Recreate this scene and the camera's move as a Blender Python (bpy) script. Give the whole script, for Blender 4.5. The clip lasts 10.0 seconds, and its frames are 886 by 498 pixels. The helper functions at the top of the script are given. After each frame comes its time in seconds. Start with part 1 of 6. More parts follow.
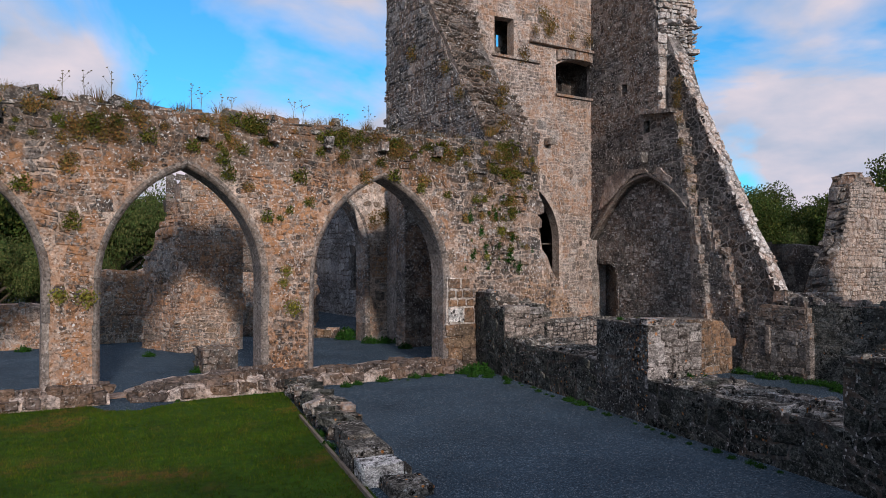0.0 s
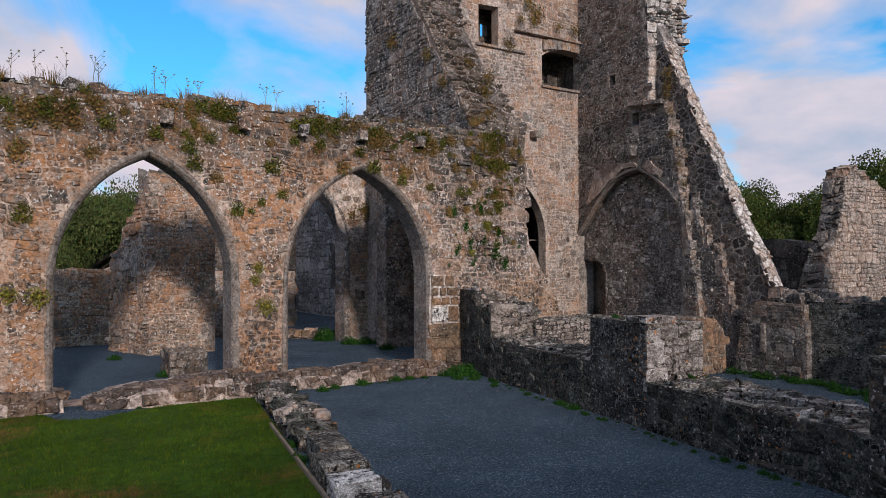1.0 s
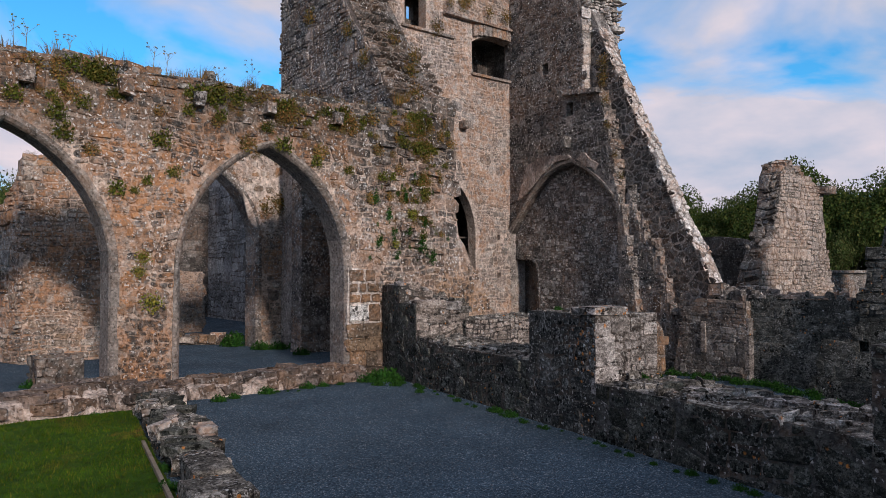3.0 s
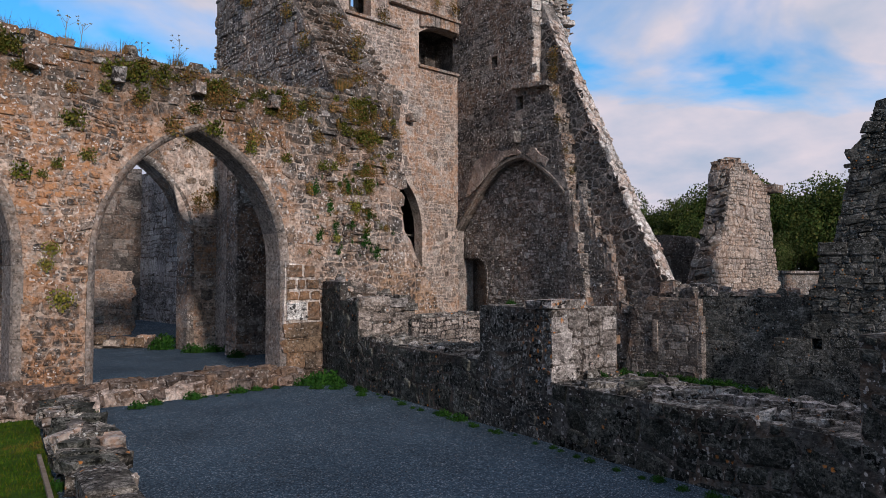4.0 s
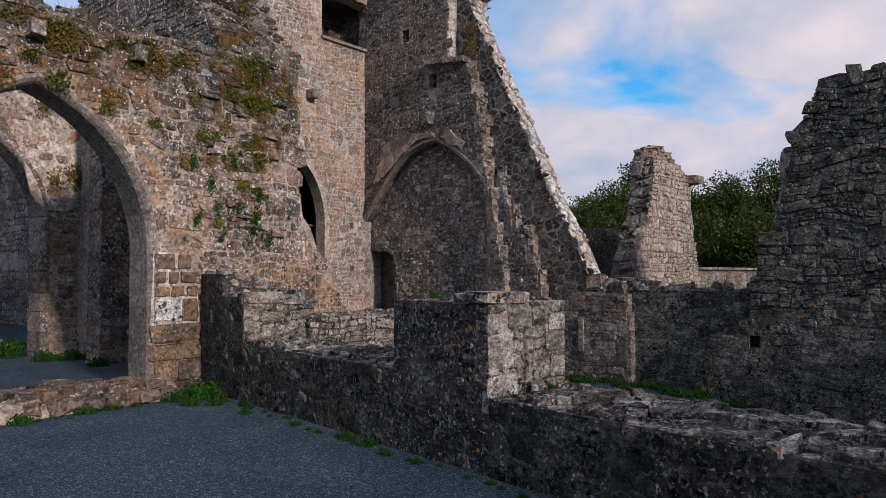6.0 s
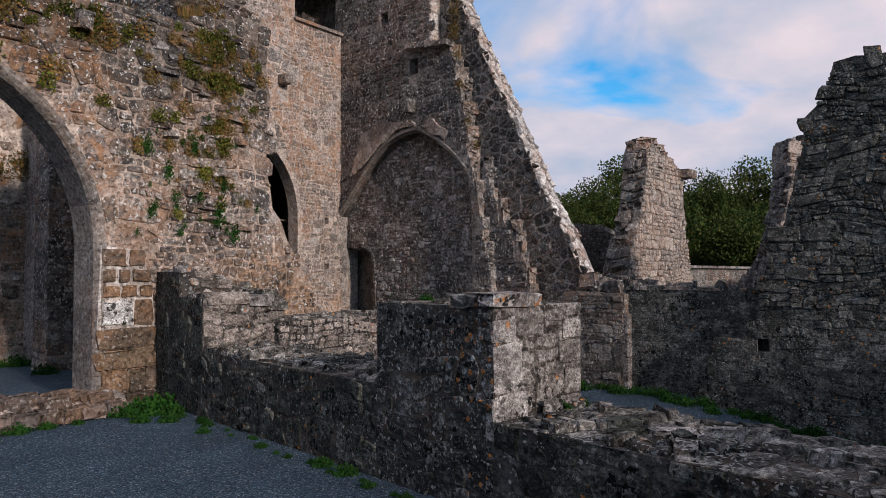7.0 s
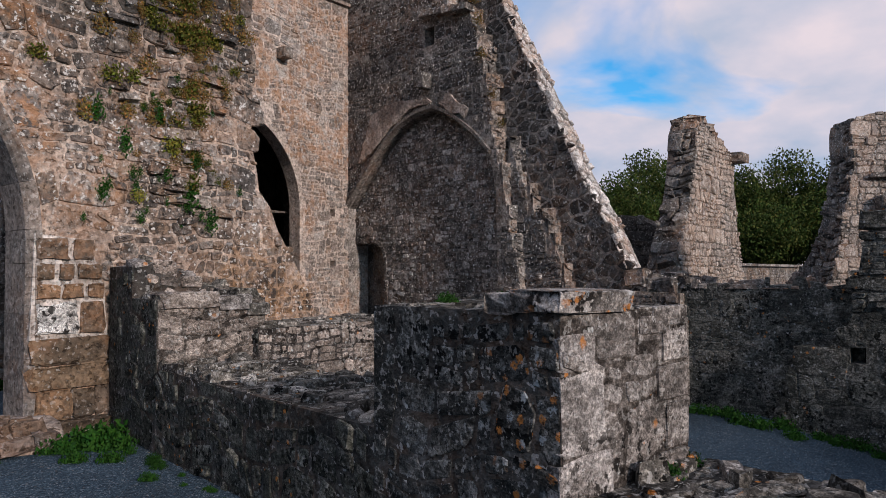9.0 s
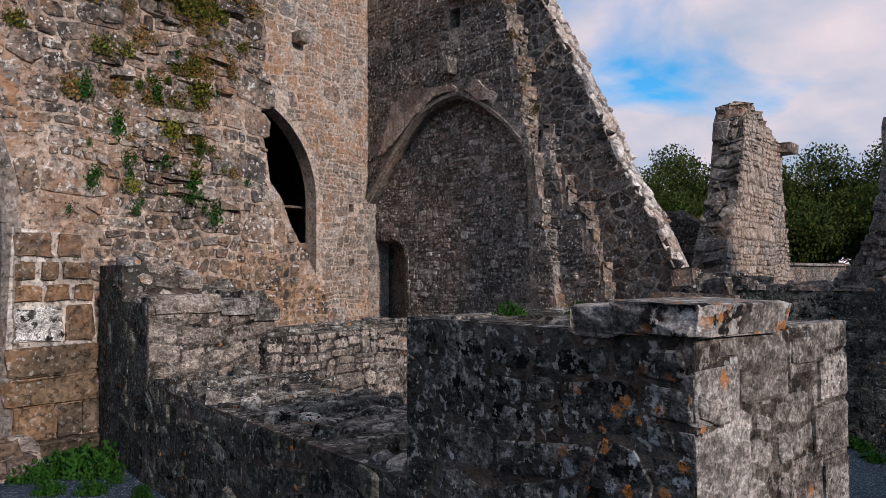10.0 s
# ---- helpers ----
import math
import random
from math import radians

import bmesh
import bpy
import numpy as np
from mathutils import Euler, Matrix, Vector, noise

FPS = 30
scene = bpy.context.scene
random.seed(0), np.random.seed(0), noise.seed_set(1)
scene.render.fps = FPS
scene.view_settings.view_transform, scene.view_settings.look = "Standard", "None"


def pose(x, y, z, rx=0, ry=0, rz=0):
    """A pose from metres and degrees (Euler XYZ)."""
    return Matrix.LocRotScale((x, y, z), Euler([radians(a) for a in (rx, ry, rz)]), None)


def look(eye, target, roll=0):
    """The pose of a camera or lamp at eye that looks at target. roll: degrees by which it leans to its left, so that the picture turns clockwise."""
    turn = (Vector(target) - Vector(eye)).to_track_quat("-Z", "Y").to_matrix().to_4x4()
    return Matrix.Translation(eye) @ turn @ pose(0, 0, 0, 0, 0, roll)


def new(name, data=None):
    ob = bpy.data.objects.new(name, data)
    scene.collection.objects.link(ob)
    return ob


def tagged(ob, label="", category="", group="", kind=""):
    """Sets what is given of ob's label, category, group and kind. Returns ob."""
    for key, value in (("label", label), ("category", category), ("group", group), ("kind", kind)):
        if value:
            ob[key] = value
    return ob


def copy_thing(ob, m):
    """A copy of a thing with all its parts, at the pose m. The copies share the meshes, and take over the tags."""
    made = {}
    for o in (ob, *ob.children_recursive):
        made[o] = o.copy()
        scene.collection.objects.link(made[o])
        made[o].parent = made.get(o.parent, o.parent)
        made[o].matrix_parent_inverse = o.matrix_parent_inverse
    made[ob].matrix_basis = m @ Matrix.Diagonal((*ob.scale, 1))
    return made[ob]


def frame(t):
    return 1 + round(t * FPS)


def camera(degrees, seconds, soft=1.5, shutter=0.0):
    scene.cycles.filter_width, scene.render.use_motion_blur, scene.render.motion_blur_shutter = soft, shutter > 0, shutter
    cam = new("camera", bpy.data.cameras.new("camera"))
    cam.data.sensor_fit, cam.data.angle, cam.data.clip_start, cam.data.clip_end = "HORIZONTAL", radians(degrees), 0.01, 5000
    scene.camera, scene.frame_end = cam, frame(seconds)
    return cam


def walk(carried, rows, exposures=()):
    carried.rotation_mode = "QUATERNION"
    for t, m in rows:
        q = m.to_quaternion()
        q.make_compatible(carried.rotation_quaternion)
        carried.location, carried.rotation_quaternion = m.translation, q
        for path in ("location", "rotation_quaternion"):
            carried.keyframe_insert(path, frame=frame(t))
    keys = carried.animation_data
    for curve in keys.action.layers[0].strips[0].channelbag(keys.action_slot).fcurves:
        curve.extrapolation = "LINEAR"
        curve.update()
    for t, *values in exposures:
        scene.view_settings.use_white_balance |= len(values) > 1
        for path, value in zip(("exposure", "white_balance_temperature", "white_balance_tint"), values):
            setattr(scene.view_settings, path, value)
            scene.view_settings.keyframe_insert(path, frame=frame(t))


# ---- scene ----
cam = camera(63.6, 10.0, soft=0.6)
PATH = [
    (0, (0.002, 0.242, 2.046), (1.04, 1.952, 2.083), 0.1),
    (0.5, (0.175, 0.535, 2.006), (1.231, 2.233, 2.043), -0.1),
    (1, (0.376, 0.847, 1.974), (1.454, 2.531, 2.011), -0.1),
    (1.5, (0.585, 1.159, 1.917), (1.691, 2.824, 1.959), -0.0),
    (2, (0.802, 1.438, 1.838), (1.946, 3.078, 1.888), -0.1),
    (2.5, (0.998, 1.667, 1.772), (2.186, 3.275, 1.827), -0.1),
    (4, (1.649, 2.409, 1.561), (3.003, 3.879, 1.635), -0.1),
    (4.5, (1.874, 2.637, 1.534), (3.277, 4.06, 1.605), -0.1),
    (5, (2.142, 2.896, 1.497), (3.598, 4.266, 1.567), -0.3),
    (5.5, (2.416, 3.208, 1.472), (3.916, 4.529, 1.542), -0.2),
    (7, (3.348, 4.249, 1.454), (4.928, 5.474, 1.521), -0.1),
    (7.5, (3.661, 4.523, 1.474), (5.245, 5.742, 1.534), 0.0),
    (8, (4.004, 4.774, 1.46), (5.582, 6.003, 1.52), -0.1),
    (8.5, (4.333, 5.044, 1.424), (5.9, 6.285, 1.488), -0.2),
    (9, (4.657, 5.336, 1.392), (6.207, 6.598, 1.462), -0.3),
    (9.5, (4.941, 5.629, 1.397), (6.474, 6.912, 1.465), -0.3),
    (10, (5.233, 5.981, 1.405), (6.751, 7.282, 1.471), -0.2),
]
walk(cam, [(t, look(eye, target, roll)) for t, eye, target, roll in PATH])

# ---- light ----
SUN_ELEV, SUN_AZ = 19.0, 12.0          # the sun stands low behind the walk, along -y
world = bpy.data.worlds.new("evening_sky")
scene.world = world
world.use_nodes = True


def sky_nodes(tree):
    nt, ln = tree.nodes, tree.links
    nt.clear()
    out = nt.new("ShaderNodeOutputWorld")
    bg = nt.new("ShaderNodeBackground")
    sky = nt.new("ShaderNodeTexSky")
    sky.sky_type = "NISHITA"
    sky.sun_disc = False
    sky.sun_elevation = radians(SUN_ELEV)
    sky.sun_rotation = radians(180.0 + SUN_AZ)
    sky.air_density, sky.dust_density, sky.ozone_density = 1.0, 0.6, 2.0
    gain = nt.new("ShaderNodeMix")
    gain.data_type, gain.blend_type = "RGBA", "MULTIPLY"
    gain.inputs[0].default_value = 1.0
    gain.inputs[7].default_value = (0.045, 0.145, 0.20, 1)
    ln.new(sky.outputs[0], gain.inputs[6])
    tc = nt.new("ShaderNodeTexCoord")
    # flatten the dome so that the clouds lie in a layer
    sep = nt.new("ShaderNodeSeparateXYZ")
    ln.new(tc.outputs["Generated"], sep.inputs[0])
    up = nt.new("ShaderNodeMath"); up.operation = "ADD"; up.inputs[1].default_value = 0.28
    ln.new(sep.outputs[2], up.inputs[0])
    dx = nt.new("ShaderNodeMath"); dx.operation = "DIVIDE"
    dy = nt.new("ShaderNodeMath"); dy.operation = "DIVIDE"
    ln.new(sep.outputs[0], dx.inputs[0]); ln.new(up.outputs[0], dx.inputs[1])
    ln.new(sep.outputs[1], dy.inputs[0]); ln.new(up.outputs[0], dy.inputs[1])
    comb = nt.new("ShaderNodeCombineXYZ")
    ln.new(dx.outputs[0], comb.inputs[0]); ln.new(dy.outputs[0], comb.inputs[1])
    comb.inputs[2].default_value = 3.4
    n1 = nt.new("ShaderNodeTexNoise")
    n1.inputs["Scale"].default_value, n1.inputs["Detail"].default_value = 1.5, 6.0
    n1.inputs["Roughness"].default_value, n1.inputs["Distortion"].default_value = 0.5, 0.4
    ln.new(comb.outputs[0], n1.inputs["Vector"])
    cover = nt.new("ShaderNodeMapRange")
    cover.inputs["From Min"].default_value, cover.inputs["From Max"].default_value = 0.41, 0.54
    # the banks thicken towards both sides, the horizon and the zenith
    def calc(op, *values):
        node = nt.new("ShaderNodeMath")
        node.operation = op
        for i, v in enumerate(values):
            if isinstance(v, float):
                node.inputs[i].default_value = v
            else:
                ln.new(v, node.inputs[i])
        return node.outputs[0]

    rise = calc("POWER", calc("ABSOLUTE", calc("SUBTRACT", sep.outputs[2], 0.40)), 2.0)
    bank = calc("MULTIPLY_ADD", calc("ABSOLUTE", calc("ADD", sep.outputs[0], 0.1)), 0.06, calc("MULTIPLY_ADD", rise, 1.0, -0.035))
    thick = calc("ADD", bank, n1.outputs[0])
    ln.new(thick, cover.inputs["Value"])
    n2 = nt.new("ShaderNodeTexNoise")
    n2.inputs["Scale"].default_value, n2.inputs["Detail"].default_value = 3.2, 5.0
    ln.new(comb.outputs[0], n2.inputs["Vector"])
    tone = nt.new("ShaderNodeValToRGB")
    tone.color_ramp.elements[0].position, tone.color_ramp.elements[1].position = 0.32, 0.68
    tone.color_ramp.elements[0].color = (0.42, 0.50, 0.66, 1)
    tone.color_ramp.elements[1].color = (0.80, 0.70, 0.76, 1)
    ln.new(n2.outputs[0], tone.inputs[0])
    mix = nt.new("ShaderNodeMix")
    mix.data_type = "RGBA"
    ln.new(cover.outputs[0], mix.inputs[0])
    ln.new(gain.outputs[2], mix.inputs[6])
    ln.new(tone.outputs[0], mix.inputs[7])
    bg.inputs[1].default_value = 1.0
    ln.new(mix.outputs[2], bg.inputs[0])
    ln.new(bg.outputs[0], out.inputs[0])


sky_nodes(world.node_tree)
sun_data = bpy.data.lights.new("sun", "SUN")
sun_data.energy, sun_data.angle, sun_data.color = 2.9, radians(4.0), (1.0, 0.835, 0.75)
sun = new("sun", sun_data)
sun.matrix_world = look((0, 0, 30), (math.sin(radians(SUN_AZ)), math.cos(radians(SUN_AZ)), 30 - math.tan(radians(SUN_ELEV))))

# ---- materials ----
class Nodes:
    """A small builder for node materials."""
    def __init__(self, name, rough=0.9):
        self.mat = bpy.data.materials.new(name)
        self.mat.use_nodes = True
        self.t = self.mat.node_tree
        self.bsdf = self.t.nodes["Principled BSDF"]
        self.bsdf.inputs["Roughness"].default_value = rough
        self.bsdf.inputs["Specular IOR Level"].default_value = 0.08
        self.pos = self.t.nodes.new("ShaderNodeNewGeometry")

    def link(self, a, b):
        self.t.links.new(a, b)

    def noise(self, scale, detail=3.0, rough=0.55, vec=None):
        n = self.t.nodes.new("ShaderNodeTexNoise")
        n.inputs["Scale"].default_value, n.inputs["Detail"].default_value, n.inputs["Roughness"].default_value = scale, detail, rough
        self.link(vec or self.pos.outputs["Position"], n.inputs["Vector"])
        return n.outputs[0]

    def cells(self, scale, vec=None, out="Distance", feature="F1"):
        n = self.t.nodes.new("ShaderNodeTexVoronoi")
        n.feature = feature
        n.inputs["Scale"].default_value = scale
        self.link(vec or self.pos.outputs["Position"], n.inputs["Vector"])
        return n.outputs[out]

    def span(self, value, a, b, lo=0.0, hi=1.0):
        n = self.t.nodes.new("ShaderNodeMapRange")
        n.inputs["From Min"].default_value, n.inputs["From Max"].default_value = a, b
        n.inputs["To Min"].default_value, n.inputs["To Max"].default_value = lo, hi
        self.link(value, n.inputs["Value"])
        return n.outputs[0]

    def calc(self, op, a, b=None):
        n = self.t.nodes.new("ShaderNodeMath")
        n.operation = op
        for i, v in enumerate((a, b)):
            if v is None:
                continue
            if isinstance(v, (int, float)):
                n.inputs[i].default_value = v
            else:
                self.link(v, n.inputs[i])
        return n.outputs[0]

    def ramp(self, value, stops, mode="LINEAR"):
        n = self.t.nodes.new("ShaderNodeValToRGB")
        r = n.color_ramp
        r.interpolation = mode
        while len(r.elements) < len(stops):
            r.elements.new(0.5)
        for e, (p, c) in zip(r.elements, stops):
            e.position, e.color = p, (*c, 1)
        self.link(value, n.inputs[0])
        return n.outputs[0]

    def mix(self, fac, a, b, mode="MIX"):
        n = self.t.nodes.new("ShaderNodeMix")
        n.data_type, n.blend_type = "RGBA", mode
        for i, v in ((0, fac), (6, a), (7, b)):
            if isinstance(v, (int, float)):
                n.inputs[i].default_value = v
            elif isinstance(v, tuple):
                n.inputs[i].default_value = (*v, 1)
            else:
                self.link(v, n.inputs[i])
        return n.outputs[2]

    def rand(self):
        info = self.t.nodes.new("ShaderNodeObjectInfo")
        return self.calc("FRACT", self.calc("ADD", info.outputs["Random"], self.pos.outputs["Random Per Island"]))

    def done(self, colour, height=None, strength=0.5, distance=0.02):
        self.link(colour, self.bsdf.inputs["Base Color"])
        if height is not None:
            b = self.t.nodes.new("ShaderNodeBump")
            b.inputs["Strength"].default_value, b.inputs["Distance"].default_value = strength, distance
            self.link(height, b.inputs["Height"])
            self.link(b.outputs[0], self.bsdf.inputs["Normal"])
        return self.mat


def stone_mat(name, palette, rust=0.5, white=0.5, grime=0.5, bump=0.6, vary=True, share=0.88, head=None, upto=None, salt=(0.40, 0.56), stain=None):
    """Weathered stone: a tone per piece, grain, rust-coloured lichen, white lichen discs and dark grime, each with a shape of its own."""
    m = Nodes(name, 0.92)
    n = len(palette)
    if vary:
        tone = m.calc("ADD", m.calc("MULTIPLY", m.rand(), share), m.calc("MULTIPLY", m.span(m.noise(5.0, 5, 0.7), 0.35, 0.65), 1 - share))
        col = m.ramp(tone, [(0.1 + 0.8 * i / n, c) for i, c in enumerate(palette)])
    else:
        col = m.ramp(m.noise(2.2, 4, 0.6), [(0.25 + 0.5 * i / n, c) for i, c in enumerate(palette)])
    grain = m.noise(25, 3, 0.62)
    mid = m.noise(9, 4, 0.6)
    col = m.mix(1.0, col, m.ramp(grain, [(0.37, (0.66, 0.66, 0.66)), (0.63, (1.28, 1.28, 1.28))]), "MULTIPLY")
    col = m.mix(1.0, col, m.ramp(mid, [(0.34, (0.72, 0.715, 0.71)), (0.66, (1.22, 1.22, 1.22))]), "MULTIPLY")
    # small hollows where the face has spalled
    pit = m.span(m.noise(19, 3, 0.6), 0.41, 0.38)
    col = m.mix(m.calc("MULTIPLY", pit, 0.7), col, m.mix(1.0, col, (0.28, 0.27, 0.26), "MULTIPLY"))
    # ochre lichen in drifts
    drift = m.calc("MULTIPLY", m.span(m.noise(0.9, 4, 0.65), 0.46, 0.55), m.span(m.noise(8.5, 5, 0.72), 0.42, 0.55))
    if upto:
        # the ochre lichen is rich on the old arcade and thins out towards its torn end
        place = m.t.nodes.new("ShaderNodeSeparateXYZ")
        m.link(m.pos.outputs["Position"], place.inputs[0])
        drift = m.calc("MULTIPLY", m.span(m.calc("ADD", place.outputs[0], m.calc("MULTIPLY", m.noise(1.2, 3), 2.0)), upto + 1.6, upto, 0.25, 1.0), m.calc("MULTIPLY", m.span(m.noise(1.1, 4, 0.65), 0.40, 0.50), m.span(m.noise(8.5, 5, 0.72), 0.42, 0.55)))
    col = m.mix(m.calc("MULTIPLY", drift, rust), col, (0.46, 0.235, 0.115))
    if stain:
        # orange run-off from the old mortar round one spot
        gap = m.t.nodes.new("ShaderNodeVectorMath")
        gap.operation = "DISTANCE"
        gap.inputs[1].default_value = stain
        m.link(m.pos.outputs["Position"], gap.inputs[0])
        run = m.span(m.calc("ADD", gap.outputs["Value"], m.calc("MULTIPLY", m.noise(2.4, 5, 0.65), 1.6)), 1.75, 1.15)
        col = m.mix(m.calc("MULTIPLY", run, m.span(m.noise(13, 4, 0.6), 0.42, 0.56, 0.08, 0.62)), col, (0.44, 0.25, 0.12))
    # black crust
    crust = m.calc("MULTIPLY", m.span(m.noise(1.3, 4, 0.6), 0.40, 0.58), m.span(m.noise(14, 5, 0.7), 0.38, 0.58))
    col = m.mix(m.calc("MULTIPLY", crust, grime), col, (0.035, 0.034, 0.033))
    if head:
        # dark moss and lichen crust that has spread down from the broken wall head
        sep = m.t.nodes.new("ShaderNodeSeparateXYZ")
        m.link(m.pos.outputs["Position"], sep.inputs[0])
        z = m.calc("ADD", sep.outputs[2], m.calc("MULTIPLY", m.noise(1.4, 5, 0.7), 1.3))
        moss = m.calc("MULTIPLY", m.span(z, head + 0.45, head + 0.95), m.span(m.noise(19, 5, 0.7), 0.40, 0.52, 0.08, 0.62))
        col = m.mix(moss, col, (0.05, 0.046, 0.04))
    # white lichen: discs and specks
    disc = m.span(m.calc("ADD", m.cells(11), m.calc("MULTIPLY", m.noise(40, 3), 0.35)), 0.34, 0.27)
    gate = m.span(m.noise(2.3, 4, 0.65), 0.46, 0.53)
    speck = m.span(m.noise(24, 2.5, 0.6), 0.60, 0.625)
    spots = m.calc("MAXIMUM", m.calc("MULTIPLY", disc, gate), m.calc("MULTIPLY", m.calc("MULTIPLY", speck, m.span(m.noise(1.4, 3), *salt, 0.15, 1.0)), 0.9))
    col = m.mix(m.calc("MULTIPLY", spots, white), col, (0.68, 0.655, 0.625))
    height = m.calc("SUBTRACT", m.calc("MULTIPLY", grain, 0.5), m.calc("MULTIPLY", pit, 0.5))
    height = m.calc("ADD", height, m.calc("ADD", mid, m.calc("MULTIPLY", m.noise(60, 2), 0.2)))
    return m.done(col, height, min(1.0, bump * 1.3), 0.04)


def plain_mat(name, a, b, scale=8.0, rough=0.9, bump=0.3, fine=60.0):
    m = Nodes(name, rough)
    col = m.ramp(m.noise(scale, 5, 0.6), [(0.3, a), (0.7, b)])
    g = m.noise(fine, 3, 0.6)
    col = m.mix(1.0, col, m.ramp(g, [(0.25, (0.75, 0.75, 0.75)), (0.75, (1.2, 1.2, 1.2))]), "MULTIPLY")
    return m.done(col, g, bump, 0.015)


def leaf_mat(name, cols, rough=0.6):
    m = Nodes(name, rough)
    col = m.ramp(m.rand(), [(i / len(cols), c) for i, c in enumerate(cols)])
    col = m.mix(1.0, col, m.ramp(m.noise(1.2, 3), [(0.3, (0.6, 0.6, 0.6)), (0.7, (1.3, 1.3, 1.2))]), "MULTIPLY")
    return m.done(col)


WARM = [(0.22, 0.185, 0.155), (0.34, 0.27, 0.215), (0.16, 0.14, 0.125), (0.40, 0.33, 0.275), (0.29, 0.205, 0.14), (0.25, 0.225, 0.205), (0.46, 0.40, 0.345)]
TAN = [(0.27, 0.226, 0.20), (0.36, 0.30, 0.262), (0.18, 0.157, 0.143), (0.40, 0.33, 0.285), (0.34, 0.25, 0.19), (0.21, 0.19, 0.177), (0.44, 0.395, 0.36)]
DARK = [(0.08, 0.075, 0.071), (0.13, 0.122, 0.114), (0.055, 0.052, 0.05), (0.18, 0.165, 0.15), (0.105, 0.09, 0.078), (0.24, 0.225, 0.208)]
GREY = [(0.16, 0.148, 0.138), (0.24, 0.215, 0.195), (0.12, 0.112, 0.105), (0.29, 0.26, 0.235), (0.20, 0.17, 0.145), (0.34, 0.315, 0.29)]
M_WARM = stone_mat("rubble_warm", WARM, rust=0.75, white=0.8, grime=0.6)
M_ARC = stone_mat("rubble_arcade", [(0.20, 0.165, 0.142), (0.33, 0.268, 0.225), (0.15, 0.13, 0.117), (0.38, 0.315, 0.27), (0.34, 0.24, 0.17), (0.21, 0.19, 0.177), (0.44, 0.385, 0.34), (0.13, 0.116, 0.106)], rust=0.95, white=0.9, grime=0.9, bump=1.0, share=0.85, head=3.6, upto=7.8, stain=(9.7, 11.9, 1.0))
M_TAN = stone_mat("rubble_tan", TAN, rust=0.5, white=0.6, grime=0.3)
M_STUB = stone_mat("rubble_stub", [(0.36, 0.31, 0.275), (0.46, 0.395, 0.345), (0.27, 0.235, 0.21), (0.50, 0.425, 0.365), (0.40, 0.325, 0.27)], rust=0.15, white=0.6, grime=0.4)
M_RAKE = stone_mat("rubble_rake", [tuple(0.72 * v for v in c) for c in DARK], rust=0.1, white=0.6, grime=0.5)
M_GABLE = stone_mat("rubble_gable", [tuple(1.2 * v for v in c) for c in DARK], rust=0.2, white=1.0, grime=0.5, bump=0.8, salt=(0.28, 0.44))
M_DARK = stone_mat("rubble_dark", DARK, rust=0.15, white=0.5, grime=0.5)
M_GREY = stone_mat("rubble_grey", GREY, rust=0.35, white=0.9, grime=0.8)
M_PALE = stone_mat("coping_pale", [(0.50, 0.465, 0.435), (0.66, 0.63, 0.60), (0.30, 0.275, 0.25), (0.76, 0.735, 0.71), (0.46, 0.375, 0.315), (0.58, 0.55, 0.52)], rust=0.3, white=1.0, grime=0.35)
M_SCAR = stone_mat("torn_stone", [(0.36, 0.29, 0.245), (0.46, 0.375, 0.32), (0.22, 0.185, 0.16), (0.40, 0.28, 0.20), (0.28, 0.245, 0.222), (0.15, 0.135, 0.122)], rust=0.4, white=0.7, grime=0.7, bump=0.9)
M_DRESSED = stone_mat("dressed_stone", [(0.20, 0.178, 0.16), (0.26, 0.23, 0.205), (0.175, 0.158, 0.145), (0.28, 0.24, 0.21)], rust=0.15, white=0.35, grime=0.35, bump=0.3)
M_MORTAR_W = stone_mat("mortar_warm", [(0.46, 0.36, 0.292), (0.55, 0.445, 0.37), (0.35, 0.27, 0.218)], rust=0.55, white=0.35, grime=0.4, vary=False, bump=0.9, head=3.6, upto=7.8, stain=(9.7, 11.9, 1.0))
M_MORTAR_T = stone_mat("mortar_tan", [(0.42, 0.347, 0.30), (0.50, 0.42, 0.366)], rust=0.4, white=0.2, grime=0.2, vary=False, bump=0.5)
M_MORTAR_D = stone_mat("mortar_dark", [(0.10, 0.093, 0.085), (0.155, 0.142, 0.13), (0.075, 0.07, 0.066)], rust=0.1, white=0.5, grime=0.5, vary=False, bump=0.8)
M_MORTAR_Y = stone_mat("mortar_yard", [(0.06, 0.059, 0.056), (0.10, 0.098, 0.092), (0.04, 0.04, 0.038)], rust=0.1, white=0.5, grime=0.5, vary=False, bump=0.8)
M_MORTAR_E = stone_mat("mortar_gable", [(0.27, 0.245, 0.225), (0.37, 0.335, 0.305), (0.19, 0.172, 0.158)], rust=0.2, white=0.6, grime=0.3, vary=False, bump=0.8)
M_MORTAR_G = stone_mat("mortar_grey", [(0.19, 0.165, 0.145), (0.27, 0.235, 0.205), (0.14, 0.125, 0.11)], rust=0.3, white=0.8, grime=0.7, vary=False, bump=0.9)
M_FOOT = stone_mat("footing_stone", [(0.10, 0.082, 0.072), (0.17, 0.136, 0.118), (0.23, 0.18, 0.152), (0.13, 0.11, 0.10), (0.19, 0.135, 0.10)], rust=0.1, white=0.35, grime=0.6, bump=0.8)
M_BED = stone_mat("footing_lime", [(0.47, 0.385, 0.335), (0.62, 0.53, 0.47), (0.35, 0.28, 0.235)], rust=0.1, white=0.4, grime=0.6, vary=False, bump=0.9)
